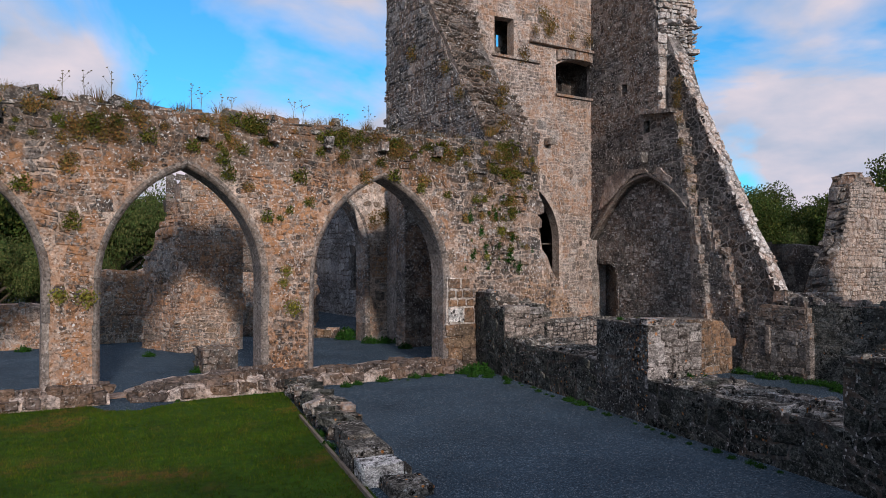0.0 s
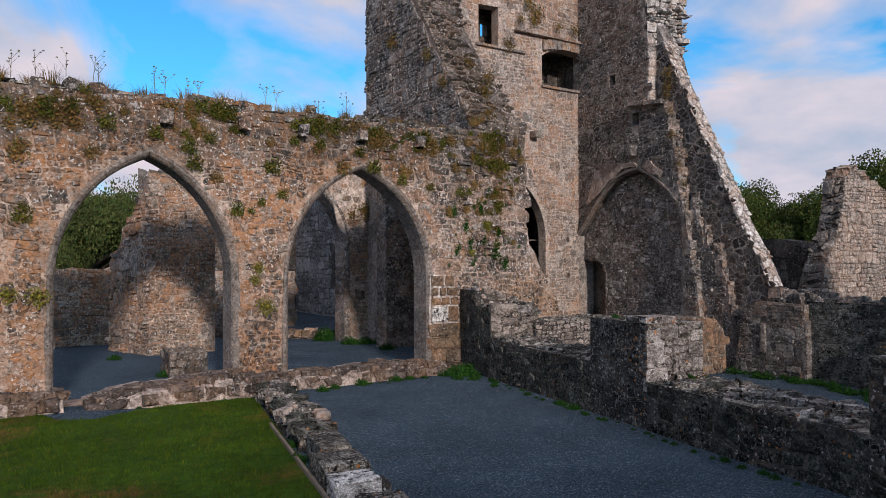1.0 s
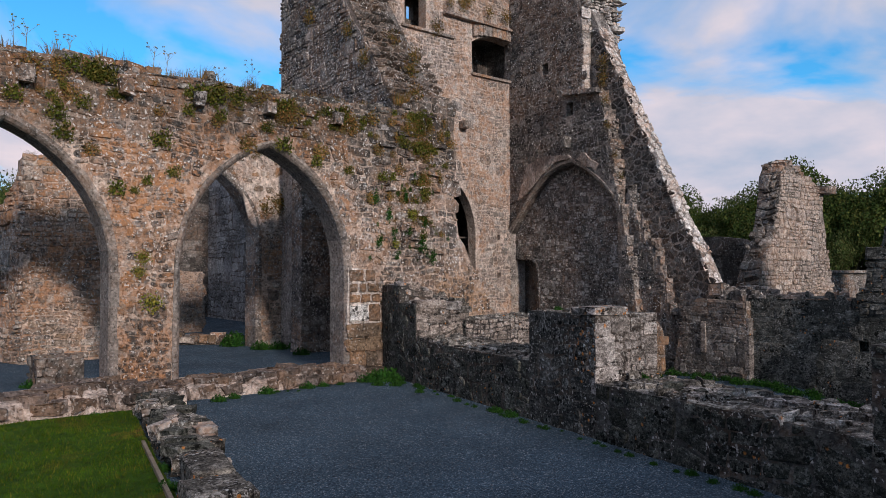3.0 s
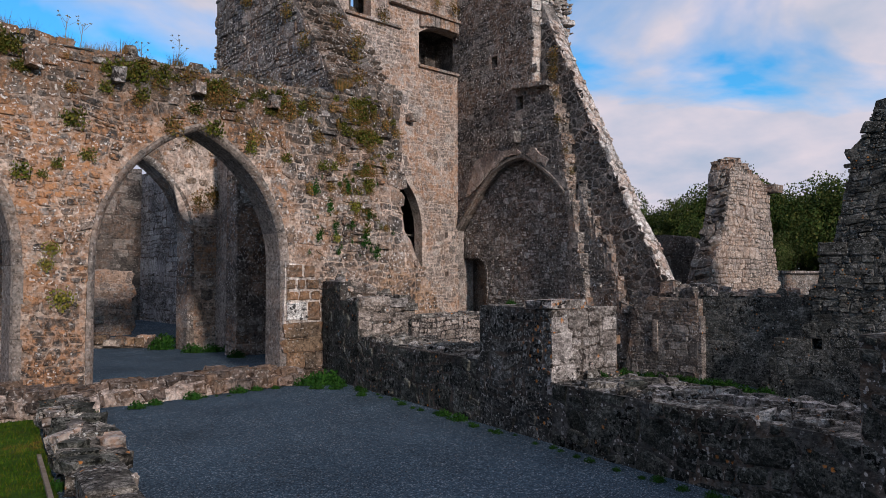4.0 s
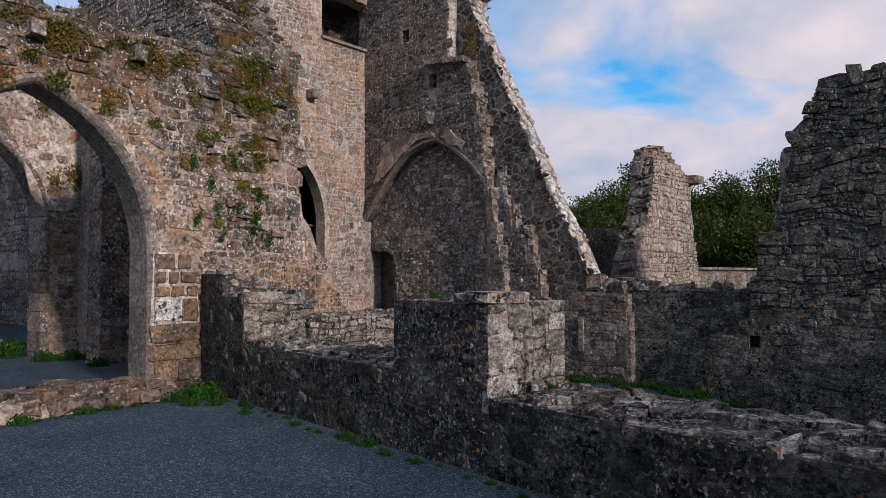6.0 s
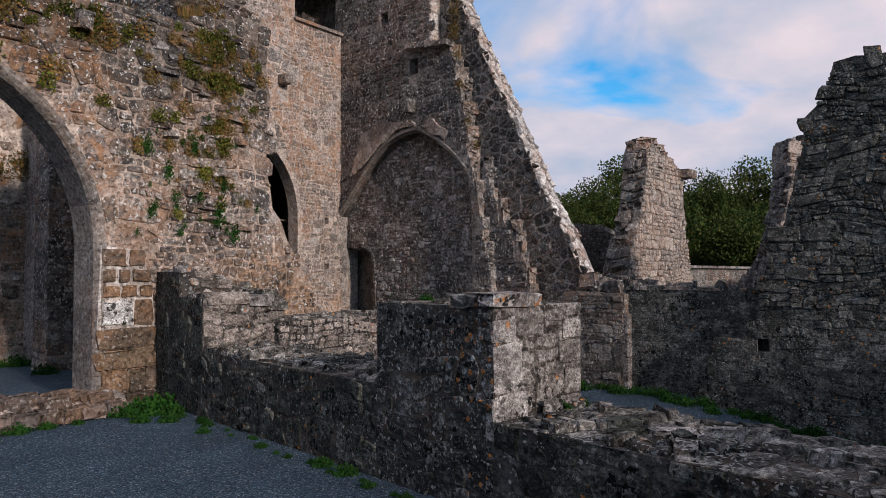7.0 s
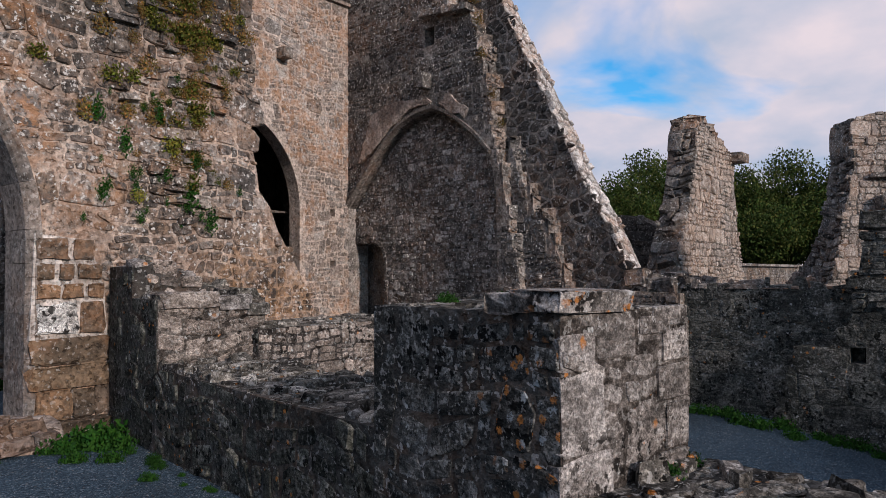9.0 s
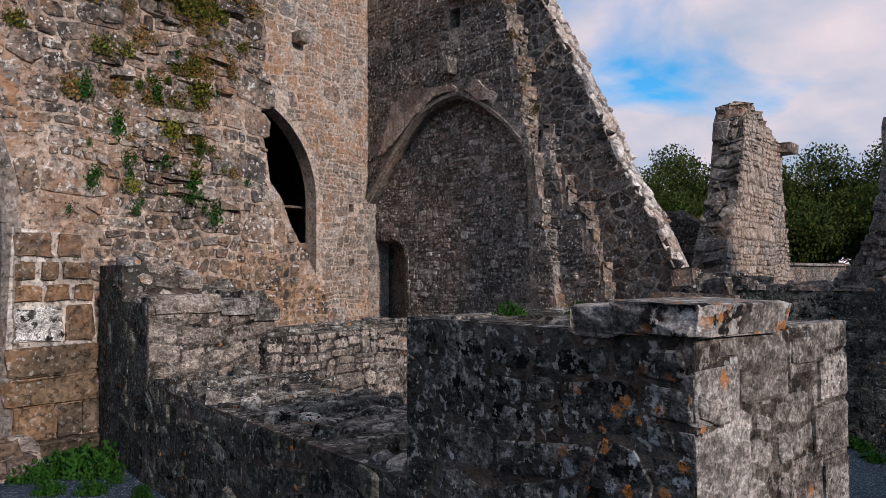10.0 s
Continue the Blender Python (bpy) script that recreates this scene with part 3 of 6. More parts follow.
def face_stones(wall, plane, region, material, seed, rows=(0.09, 0.2), widths=(0.14, 0.36), joint=0.022, wobble=0.10,
                proud=(0.006, 0.028), outline=None, clear=(), near=None, single=0, name="stone", coursed=True):
    """Covers a stretch of a wall's face with stones. Those round the spot `near` become pieces of their own, the rest one joined part."""
    rng = random.Random(seed)
    got = []
    for loop in (lay_stones if coursed else lay_random)(rng, *region, rows, widths, joint, wobble):
        mu, mv = sum(p for p, _ in loop) / len(loop), sum(q for _, q in loop) / len(loop)
        if outline and not inside(outline, mu, mv):
            continue
        if not outline:
            if not (region[0] < mu < region[1] and region[2] < mv < region[3]):
                continue
            loop = [(min(max(u, region[0] + 0.004), region[1] - 0.004), min(max(v, region[2]), region[3] - 0.004)) for u, v in loop]
            mu, mv = sum(p for p, _ in loop) / len(loop), sum(q for _, q in loop) / len(loop)
        if any(inside(c, u, v) for c in clear for u, v in loop[::2]) or any(inside(c, mu, mv) for c in clear):
            continue
        got.append((plane.at(mu, mv), stone_mesh(plane, loop, rng, proud)))
    if near is not None and single:
        spot = Vector(near)
        got.sort(key=lambda g: (g[0] - spot).length)
        for _, (vs, fs) in got[:single]:
            link_mesh(name, vs, fs, material, wall)
        got = got[single:]
    if got:
        verts, faces = [], []
        for _, (vs, fs) in got:
            k = len(verts)
            verts += vs
            faces += [tuple(i + k for i in f) for f in fs]
        tagged(link_mesh("stonework", verts, faces, material, wall), kind="stuff")
    return wall


def arch_line(c, half, spring, rise, foot, n=14):
    """Outline of a pointed opening, from the left foot over the apex to the right foot."""
    r = (half * half + rise * rise) / (2 * half)
    pts = [(c - half, foot), (c - half, spring)]
    top = math.acos((r - half) / r)
    for i in range(1, n + 1):
        a = top * i / n
        pts.append((c - half + r - r * math.cos(a), spring + r * math.sin(a)))
    return pts + [(2 * c - x, z) for x, z in reversed(pts[:-1])]


def grow(line, d):
    """An arch outline pushed outwards by d (the feet stay level)."""
    out = []
    for i, (x, y) in enumerate(line):
        x0, y0 = line[max(0, i - 1)]
        x1, y1 = line[min(len(line) - 1, i + 1)]
        tx, ty = x1 - x0, y1 - y0
        k = math.hypot(tx, ty) or 1
        out.append((x - ty / k * d, y + tx / k * d))
    return out


def arch_ring(wall, plane, line, band, depth, material, piece=0.38, chamfer=0.09, proud=0.02, seed=0, name="voussoir", gap=0.006):
    """Dressed stones with a chamfered edge set round an opening, one piece after another."""
    rng = random.Random(seed)
    pts = [Vector((x, y)) for x, y in line]
    dist = [0.0]
    for a, b in zip(pts, pts[1:]):
        dist.append(dist[-1] + (b - a).length)

    def on(s):
        s = min(max(s, 0), dist[-1])
        i = max(k for k in range(len(dist)) if dist[k] <= s + 1e-9)
        i = min(i, len(pts) - 2)
        k = (s - dist[i]) / max(1e-6, dist[i + 1] - dist[i])
        return pts[i].lerp(pts[i + 1], k)

    def normal(s):
        t = (on(s + 0.03) - on(s - 0.03)).normalized()
        return Vector((-t.y, t.x))

    mid, s = dist[-1] / 2, 0.0
    cuts = [0.0]
    while s < dist[-1] - piece * 0.5:
        s += piece * rng.uniform(0.75, 1.2)
        cuts.append(min(s, dist[-1]))
    cuts[-1] = dist[-1]
    cuts = sorted(set([c for c in cuts if abs(c - mid) > 0.08] + [mid]))
    for a, b in zip(cuts, cuts[1:]):
        verts, faces = [], []
        steps = 3
        w = band * rng.uniform(0.9, 1.12)
        p = proud + rng.uniform(-0.004, 0.006)
        for i in range(steps + 1):
            q = a + gap + (b - a - 2 * gap) * i / steps
            e, nn = on(q), normal(q)
            for off, d in ((0.0, -depth), (0.0, -chamfer), (chamfer * 0.35, -chamfer * 0.35), (chamfer, p), (w, p), (w, -depth)):
                verts.append(plane.at(e.x + nn.x * off, e.y + nn.y * off, d))
        for i in range(steps):
            for j in range(6):
                k = (j + 1) % 6
                faces.append((i * 6 + j, i * 6 + k, i * 6 + 6 + k, i * 6 + 6 + j))
        faces += [tuple(range(5, -1, -1)), tuple(range(steps * 6, steps * 6 + 6))]
        link_mesh(name, verts, faces, material, wall)


def rough_block(name, centre, size, material, seed, parent=None, turn=0.0, tilt=0.0, uneven=0.12, pitch=None):
    """A squared stone with worn arrises: an uneven box with cut corners."""
    rng = random.Random(seed)
    bm = bmesh.new()
    bmesh.ops.create_cube(bm, size=1.0)
    bmesh.ops.bevel(bm, geom=bm.edges[:], offset=0.09, segments=2, profile=0.6, affect="EDGES")
    m = Matrix.Translation(centre) @ Euler((tilt if pitch is None else pitch, tilt * 0.6, turn)).to_matrix().to_4x4() @ Matrix.Diagonal((*size, 1))
    for v in bm.verts:
        v.co += Vector([rng.uniform(-1, 1) * uneven * 0.25 for _ in range(3)])
    bm.transform(m)
    return part(name, bm, material, parent)


def prism(name, plan, z0, z1, material, parent=None, lean=0.0, rough=0.0, seed=0):
    """An upright block on a plan of four corners, its foot spread by lean, its top uneven."""
    rng = random.Random(seed)
    bm = bmesh.new()
    c = sum((Vector(p) for p in plan), Vector((0, 0))) / 4
    low = [bm.verts.new((*(Vector(p) + (Vector(p) - c).normalized() * lean), z0)) for p in plan]
    top = [bm.verts.new((*p, z1 + rng.uniform(-rough, rough))) for p in plan]
    bm.faces.new(low)
    bm.faces.new(top)
    for i in range(4):
        j = (i + 1) % 4
        bm.faces.new((low[i], low[j], top[j], top[i]))
    return part(name, bm, material, parent)


def clad_prism(wall, plan, z0, z1, material, seed, sides, lean=0.0, top=True, top_mat=None, near=None, single=0, crown=(0.0, 0.05), bed=None, **kw):
    """Stones on the chosen sides of a prism and over its top."""
    c = sum((Vector(p) for p in plan), Vector((0, 0))) / 4
    for s in sides:
        a, b = Vector(plan[s]), Vector(plan[(s + 1) % 4])
        la, lb = a + (a - c).normalized() * lean, b + (b - c).normalized() * lean
        out = ((a + b) / 2 - c).to_3d()
        pl = Patch((*la, z0), (*lb, z0), (*b, z1), (*a, z1), out)
        if bed:
            vs = [pl.at(u, v, d) for d in (-0.01, 0.0015) for u, v in ((0.003, 0), (pl.lu - 0.003, 0), (pl.lu - 0.003, pl.lv), (0.003, pl.lv))]
            link_mesh("mortar_bed", vs, [(4, 5, 6, 7), (0, 1, 5, 4), (1, 2, 6, 5), (2, 3, 7, 6), (3, 0, 4, 7)], bed, wall)
        face_stones(wall, pl, (0, pl.lu, 0, pl.lv), material, seed + s, near=near, single=single, **kw)
    if top:
        a, b, d, e = plan
        pl = Patch((*a, z1), (*b, z1), (*d, z1), (*e, z1), (0, 0, 1))
        kt = dict(kw)
        kt.update(coursed=False, proud=crown, rows=(0.06, 0.16), widths=(0.08, 0.24), wobble=0.3, joint=0.015)
        face_stones(wall, pl, (0, pl.lu, 0, pl.lv), top_mat or material, seed + 9, near=near, single=single // 3, **kt)


def structure(ob, label, category):
    return tagged(ob, label, category, kind="structure")

# ---- ground ----
def ground_z(x, y):
    """Level in the yard and the walk behind the arcade, lower beyond the yard wall."""
    edge = 8.0 + 0.2 * (y - 6.65)
    k = min(1.0, max(0.0, (x - edge) / 3.5)) if y < 15.5 else 0.0
    return -(0.36 + 0.16 * min(3.0, max(0.0, 8.2 - y))) * k * k * (3 - 2 * k)


def lay_ground():
    xs = sorted({-400, -150, -60, -30, *[v * 0.5 for v in range(-30, 60)], 45, 70, 150, 400})
    ys = sorted({-400, -150, -60, -20, *[v * 0.5 for v in range(-10, 70)], 50, 80, 150, 400})
    verts = [(x, y, ground_z(x, y) + (0.012 * noise.noise(Vector((x * 0.7, y * 0.7, 0))) if -15 < x < 30 and -5 < y < 35 else 0)) for y in ys for x in xs]
    n = len(xs)
    faces = [(j * n + i, j * n + i + 1, (j + 1) * n + i + 1, (j + 1) * n + i) for j in range(len(ys) - 1) for i in range(n - 1)]
    ob = link_mesh("ground", verts, faces, M_GRAVEL, smooth=True)
    structure(ob, "blue-grey crushed limestone gravel over the yard", "ground")


lay_ground()
LAWN = [(-14.0, -6.0), (1.9, -6.0), (2.25, 3.0), (3.12, 8.1), (3.68, 11.1), (2.5, 11.16), (1.85, 10.95), (1.55, 10.75), (1.15, 10.95), (1.0, 11.4), (-14.0, 11.6)]


def lay_lawn():
    bm = bmesh.new()
    vs = [bm.verts.new((x, y, 0.02)) for x, y in LAWN]
    for a, b in zip(vs, vs[1:] + vs[:1]):
        bm.edges.new((a, b))
    bmesh.ops.triangle_fill(bm, use_beauty=True, edges=bm.edges[:], normal=(0, 0, 1))
    ob = part("lawn", bm, M_TURF)
    structure(ob, "short mown lawn with brown worn patches", "lawn")


lay_lawn()

def build_shade_wall():
    """An unseen wall added behind the walk to keep the low sun off the near ground."""
    rng = random.Random(3)
    pl = Plane((0, -9.0, 0), (-1, 0, 0), (0, 0, 1), (0, 1, 0))
    edge = [(-40.0, -1.5), (30.0, -1.5)] + rough_line([(30.0, 5.6), (12.0, 5.5), (2.0, 5.65), (-8.0, 5.5), (-22.0, 5.7), (-40.0, 5.6)], rng, 0.6, 0.12)
    wall = slab("wall_range", pl, edge, [], 0.8, M_MORTAR_G)
    structure(wall, "unseen rubble wall added to shade the near ground", "wall")


build_shade_wall()

# ---- arcade ----
ARC = Plane((0, 11.95, 0), (1, 0, 0), (0, 0, 1), (0, -1, 0))
ARCHES = [(-0.83, 1.23, 1.72, 1.80), (2.385, 1.215, 1.72, 1.82), (5.84, 1.315, 1.72, 1.86)]


def build_arcade():
    rng = random.Random(4)
    right = [(10.55, -0.4), (10.45, 0.9), (10.1, 1.4), (9.8, 1.9), (9.52, 2.35), (9.42, 3.0), (9.46, 3.6), (9.42, 4.2), (9.35, 4.85)]
    top = [(9.35, 4.85), (8.45, 4.62), (8.1, 4.46), (5.0, 4.40), (2.5, 4.44), (0.0, 4.42), (-8.0, 4.45)]
    edge = [(-8.0, -0.4), (10.55, -0.4)] + rough_line(right, rng, 0.2, 0.05)[1:] + rough_line(top, rng, 0.3, 0.05)[1:]
    lines = [arch_line(c, h, s, r, 0.0) for c, h, s, r in ARCHES]
    holes = [grow(l, 0.07) for l in lines]
    wall = slab("wall_arcade", ARC, edge, holes, 0.52, M_MORTAR_W)
    structure(wall, "weathered rubble arcade wall with three pointed arches", "wall")
    clear = [grow(l, 0.1) for l in lines]
    clear.append([(7.05, -0.4), (7.05, 1.76), (7.75, 1.76), (7.86, -0.4)])
    face_stones(wall, ARC, (-3.2, 10.6, -0.3, 4.95), M_ARC, 11, rows=(0.08, 0.145), widths=(0.11, 0.33), outline=edge, clear=clear,
                wobble=0.2, joint=0.02, proud=(-0.003, 0.021), near=(8.6, 11.95, 2.0), single=300)
    for i, l in enumerate(lines):
        arch_ring(wall, ARC, l, 0.105, 0.5, M_DRESSED, seed=20 + i, chamfer=0.06, gap=0.002, proud=0.012)
    # squared quoins of the end jamb, set in lime
    lime = slab("lime_bed", ARC, [(7.17, 0.84), (7.84, 0.84), (7.8, 1.3), (7.66, 1.72), (7.2, 1.76)], [], 0.08, M_JOINT, wall, front=0.012)
    rq = random.Random(5)
    k = 0
    for z0, z1, cuts in ((0.0, 0.13, (7.1, 7.95)), (0.13, 0.4, (7.2, 7.52, 7.72, 7.88)), (0.4, 0.62, (7.2, 7.87)), (0.62, 0.85, (7.2, 7.86)), (0.86, 1.17, (7.21, 7.58, 7.83)), (1.17, 1.34, (7.2, 7.42, 7.64, 7.82)), (1.34, 1.52, (7.2, 7.38, 7.55, 7.8)), (1.52, 1.74, (7.2, 7.5, 7.72))):
        for a, b in zip(cuts, cuts[1:]):
            g = 0.05 if z0 > 0.84 else 0.025
            mat = M_LICHEN if (z0 == 0.86 and a < 7.3) else M_BROWN
            rough_block("quoin", ((a + b) / 2, 11.975, (z0 + z1) / 2), (b - a - g, 0.13 if z0 else 0.3, z1 - z0 - g), mat, 40 + k, wall, uneven=0.42)
            k += 1
    # flat stones along the top
    crown = Plane((0, 11.93, 4.4), (1, 0, 0), (0, 1, 0), (0, 0, 1))
    face_stones(wall, crown, (-3.5, 8.3, 0.0, 0.56), M_YARD_T, 12, rows=(0.1, 0.2), widths=(0.12, 0.34), coursed=False, wobble=0.24, joint=0.01, proud=(0.0, 0.12), near=(4, 12, 4.4), single=120, name="top_stone")
    for i in range(46):
        x = -3.0 + i * 0.245 + rng.uniform(-0.1, 0.1)
        rough_block("top_stone", (x, 12.08 + rng.uniform(-0.03, 0.1), 4.4 + rng.uniform(-0.05, 0.05)), (rng.uniform(0.1, 0.26), rng.uniform(0.14, 0.26), rng.uniform(0.06, 0.13)), rng.choice((M_YARD_T, M_GREY, M_GREY, M_YARD_T, M_YARD_Q)), 100 + i, wall, turn=rng.uniform(-0.3, 0.3), tilt=rng.uniform(-0.15, 0.15), uneven=0.5)
    # loosened stones in the crusted head of the wall
    for i in range(90):
        x, z = -2.6 + i * 0.122 + rng.uniform(-0.1, 0.1), 4.4 - abs(rng.gauss(0, 0.2))
        rough_block("head_stone", (x, 11.995 + rng.uniform(-0.02, 0.03), z), (rng.uniform(0.08, 0.26), rng.uniform(0.09, 0.14), rng.uniform(0.05, 0.11)), rng.choice((M_YARD_T, M_GREY, M_ARC, M_GREY, M_ARC, M_YARD_Q)), 2400 + i, wall, turn=rng.uniform(-0.3, 0.3), tilt=rng.uniform(-0.2, 0.2), uneven=0.5)
    # ledges of loosened stone in the torn end of the wall
    for i in range(52):
        z = rng.uniform(1.9, 4.5)
        x = rng.gauss(8.55, 0.32)
        if not 7.75 < x < 9.3:
            continue
        rough_block("ledge_stone", (x, 12.0 + rng.uniform(-0.03, 0.02), z), (rng.uniform(0.12, 0.32), rng.uniform(0.12, 0.22), rng.uniform(0.04, 0.13)), rng.choice((M_GREY, M_ARC, M_ARC, M_WARM)), 2700 + i, wall, turn=rng.uniform(-0.25, 0.25), tilt=rng.uniform(-0.15, 0.15), uneven=0.5)
    # corbels that carried the lean-to roof
    for i, x in enumerate((-0.2, 2.6, 3.74, 4.72, 5.78, 6.93)):
        rough_block("corbel", (x, 11.9, 4.14), (0.15, 0.26, 0.18), M_GREY if i % 3 else M_YARD_Q, 200 + i, wall, uneven=0.6, turn=0.1 * (i % 3 - 1), tilt=0.08 * (i % 2))
    return wall


build_arcade()

# ---- spur and west face ----
WEST = Plane((8.45, 0, 0), (0, 1, 0), (0, 0, 1), (-1, 0, 0))


def build_west():
    rng = random.Random(7)
    slope = rough_line([(12.5, 4.62), (13.1, 5.6), (13.77, 6.5), (14.87, 8.0), (15.72, 9.2)], rng, 0.2, 0.05)
    edge = [(15.6, -0.4), (15.6, 4.3), (12.5, 4.3)] + slope + [(15.72, 14.0), (17.06, 14.0), (17.06, -0.4)]
    wall = slab("wall_west", WEST, edge, [], 1.0, M_MORTAR_E)
    structure(wall, "dark grey rubble flank of the tower", "wall")
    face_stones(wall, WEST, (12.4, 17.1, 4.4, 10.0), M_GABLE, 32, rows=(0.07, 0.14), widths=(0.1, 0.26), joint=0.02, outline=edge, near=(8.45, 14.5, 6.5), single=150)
    # pier under the flank
    plan = [(8.14, 15.4), (9.5, 15.4), (9.5, 15.85), (8.14, 15.85)]
    pier = prism("wall_pier", plan, -0.3, 4.9, M_MORTAR_G)
    structure(pier, "grey rubble pier with a dressed corner behind the arcade", "wall")
    clad_prism(pier, plan, -0.1, 4.9, M_GREY, 33, (0, 3), near=(8.2, 15.4, 1.5), single=120, top=False, rows=(0.1, 0.2), widths=(0.16, 0.4), joint=0.03)
    # cross wall with the broken pointed arch
    cross = Plane((0, 17.0, 0), (1, 0, 0), (0, 0, 1), (0, -1, 0))
    half = arch_line(6.3, 1.55, 2.35, 1.75, -0.4)
    right = half[len(half) // 2:]
    form = grow(right, 0.05) + [(9.4, -0.4), (9.4, 5.2), (6.6, 5.1), (6.25, 4.6)]
    wall = slab("wall_cross", cross, form, [], 0.7, M_MORTAR_W)
    structure(wall, "brown rubble cross wall with half of a broken pointed arch", "wall")
    face_stones(wall, cross, (6.2, 9.0, -0.3, 5.1), M_WARM, 34, rows=(0.08, 0.16), widths=(0.14, 0.34), joint=0.03, outline=form, clear=[grow(right, 0.1) + [(5.0, -0.4), (5.0, 4.2)]], near=(8, 17, 1.5), single=100)
    arch_ring(wall, cross, right, 0.12, 0.6, M_GREY, piece=0.36, chamfer=0.05, seed=36)
    # torn end of the spur, sloping back to the tower
    back = Plane((0, 12.47, 4.75), (1, 0, 0), (0, 0.56, 0.83), (0, -0.83, 0.56))
    tops = rough_line([(9.5, -0.4), (9.75, 0.9), (9.55, 1.7), (9.3, 2.4), (9.6, 3.4), (9.55, 5.6), (8.47, 5.7)], rng, 0.2, 0.06)
    face = [(8.47, -0.4)] + tops
    torn = slab("wall_spur", back, face, [], 0.8, M_MORTAR_W)
    structure(torn, "torn rubble wall end sloping back to the tower", "wall")
    face_stones(torn, back, (8.4, 10.0, -0.3, 5.8), M_ARC, 35, rows=(0.05, 0.12), widths=(0.1, 0.26), outline=face, coursed=False, wobble=0.24, proud=(0.0, 0.1), near=(9, 12.6, 5.2), single=150)
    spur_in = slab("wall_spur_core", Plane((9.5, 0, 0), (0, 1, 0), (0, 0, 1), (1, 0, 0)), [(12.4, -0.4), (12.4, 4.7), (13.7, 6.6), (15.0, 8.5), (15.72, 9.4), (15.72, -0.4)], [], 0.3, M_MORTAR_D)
    structure(spur_in, "inner side of the torn spur wall", "wall")


build_west()

# ---- tower ----
TOW = Plane((0, 15.73, 0), (1, 0, 0), (0, 0, 1), (0, -1, 0))


def build_tower():
    edge = [(8.46, -0.4), (14.75, -0.4), (14.75, 14.0), (8.46, 14.0)]
    lancet = arch_line(12.27, 0.96, 2.62, 1.55, 1.15)
    window = [(11.0, 7.62), (11.0, 8.62), (11.64, 8.66), (11.64, 7.62)]
    recess = [(13.12, 6.82), (13.12, 7.62), (13.4, 7.77), (13.78, 7.86), (14.1, 7.87), (14.56, 7.82), (14.56, 6.82)]
    h1 = [(13.98, 2.52), (13.98, 2.66), (14.1, 2.66), (14.1, 2.52)]
    h2 = [(13.98, 1.52), (13.98, 1.68), (14.12, 1.68), (14.12, 1.52)]
    wall = slab("wall_tower", TOW, edge, [lancet, window, recess, h1, h2], 0.3, M_MORTAR_T)
    structure(wall, "tan coursed rubble tower wall with window openings", "wall")
    wide = [[(11.3, 0.9), (11.3, 4.4), (13.9, 4.4), (13.9, 0.9)], [(10.8, 7.62), (10.8, 8.95), (12.3, 8.95), (12.3, 7.62)], [(13.06, 6.82), (13.06, 8.0), (14.62, 8.0), (14.62, 6.82)]]
    # Dark core shows in the openings: shade of the reveals put into its colour.
    body = slab("wall_tower_core", Plane((0, 16.03, 0), (1, 0, 0), (0, 0, 1), (0, -1, 0)), edge, wide, 1.0, M_MORTAR_D)
    structure(body, "rubble core of the tower wall", "wall")
    clear = [grow(lancet, 0.06), window, recess, h1, h2]
    face_stones(wall, TOW, (9.0, 14.5, 0.0, 10.0), M_TAN, 41, rows=(0.08, 0.15), widths=(0.12, 0.31), joint=0.024, wobble=0.16,
                proud=(-0.002, 0.009), outline=edge, clear=clear, near=(13.2, 15.73, 2.5), single=300)
    # voussoirs over the recess
    for i in range(9):
        x = 13.2 + i * 0.165
        z = 7.78 + 0.12 * (1 - ((i - 5) / 5.5) ** 2)
        rough_block("voussoir", (x, 15.71, z + 0.1), (0.155, 0.12, 0.28), M_TAN, 300 + i, wall, uneven=0.1)
    for i, (x0, x1, z) in enumerate(((10.9, 12.2, 7.58), (12.15, 14.55, 8.14), (13.1, 14.55, 6.77))):
        x = x0
        while x < x1 - 0.1:
            w = 0.25 + 0.2 * noise.random()
            rough_block("ledge_stone", (x + w / 2, 15.71 if i != 1 else 15.69, z), (w, 0.1 if i != 1 else 0.2, 0.07), M_TAN, 330 + int(x * 10), wall, uneven=0.1)
            x += w
    rough_block("corbel", (12.78, 15.64, 5.40), (0.2, 0.3, 0.19), M_GREY, 350, wall, uneven=0.2)
    # inner reveals: thin screens with small lights, recess shade put into dark mortar
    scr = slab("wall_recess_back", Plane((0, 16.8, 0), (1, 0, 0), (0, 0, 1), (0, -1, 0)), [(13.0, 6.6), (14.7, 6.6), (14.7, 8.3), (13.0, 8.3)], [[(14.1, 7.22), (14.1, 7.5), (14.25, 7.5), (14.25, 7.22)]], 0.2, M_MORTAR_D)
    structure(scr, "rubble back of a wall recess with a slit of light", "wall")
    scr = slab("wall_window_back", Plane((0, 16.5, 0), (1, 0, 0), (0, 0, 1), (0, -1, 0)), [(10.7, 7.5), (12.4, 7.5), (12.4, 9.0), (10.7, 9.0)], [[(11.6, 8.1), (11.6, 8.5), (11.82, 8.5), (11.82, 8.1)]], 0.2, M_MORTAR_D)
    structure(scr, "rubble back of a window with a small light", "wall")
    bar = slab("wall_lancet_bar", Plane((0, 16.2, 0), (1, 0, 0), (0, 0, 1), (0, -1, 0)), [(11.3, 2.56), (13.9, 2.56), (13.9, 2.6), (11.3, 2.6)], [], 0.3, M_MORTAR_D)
    structure(bar, "stone transom inside the lancet", "wall")


build_tower()

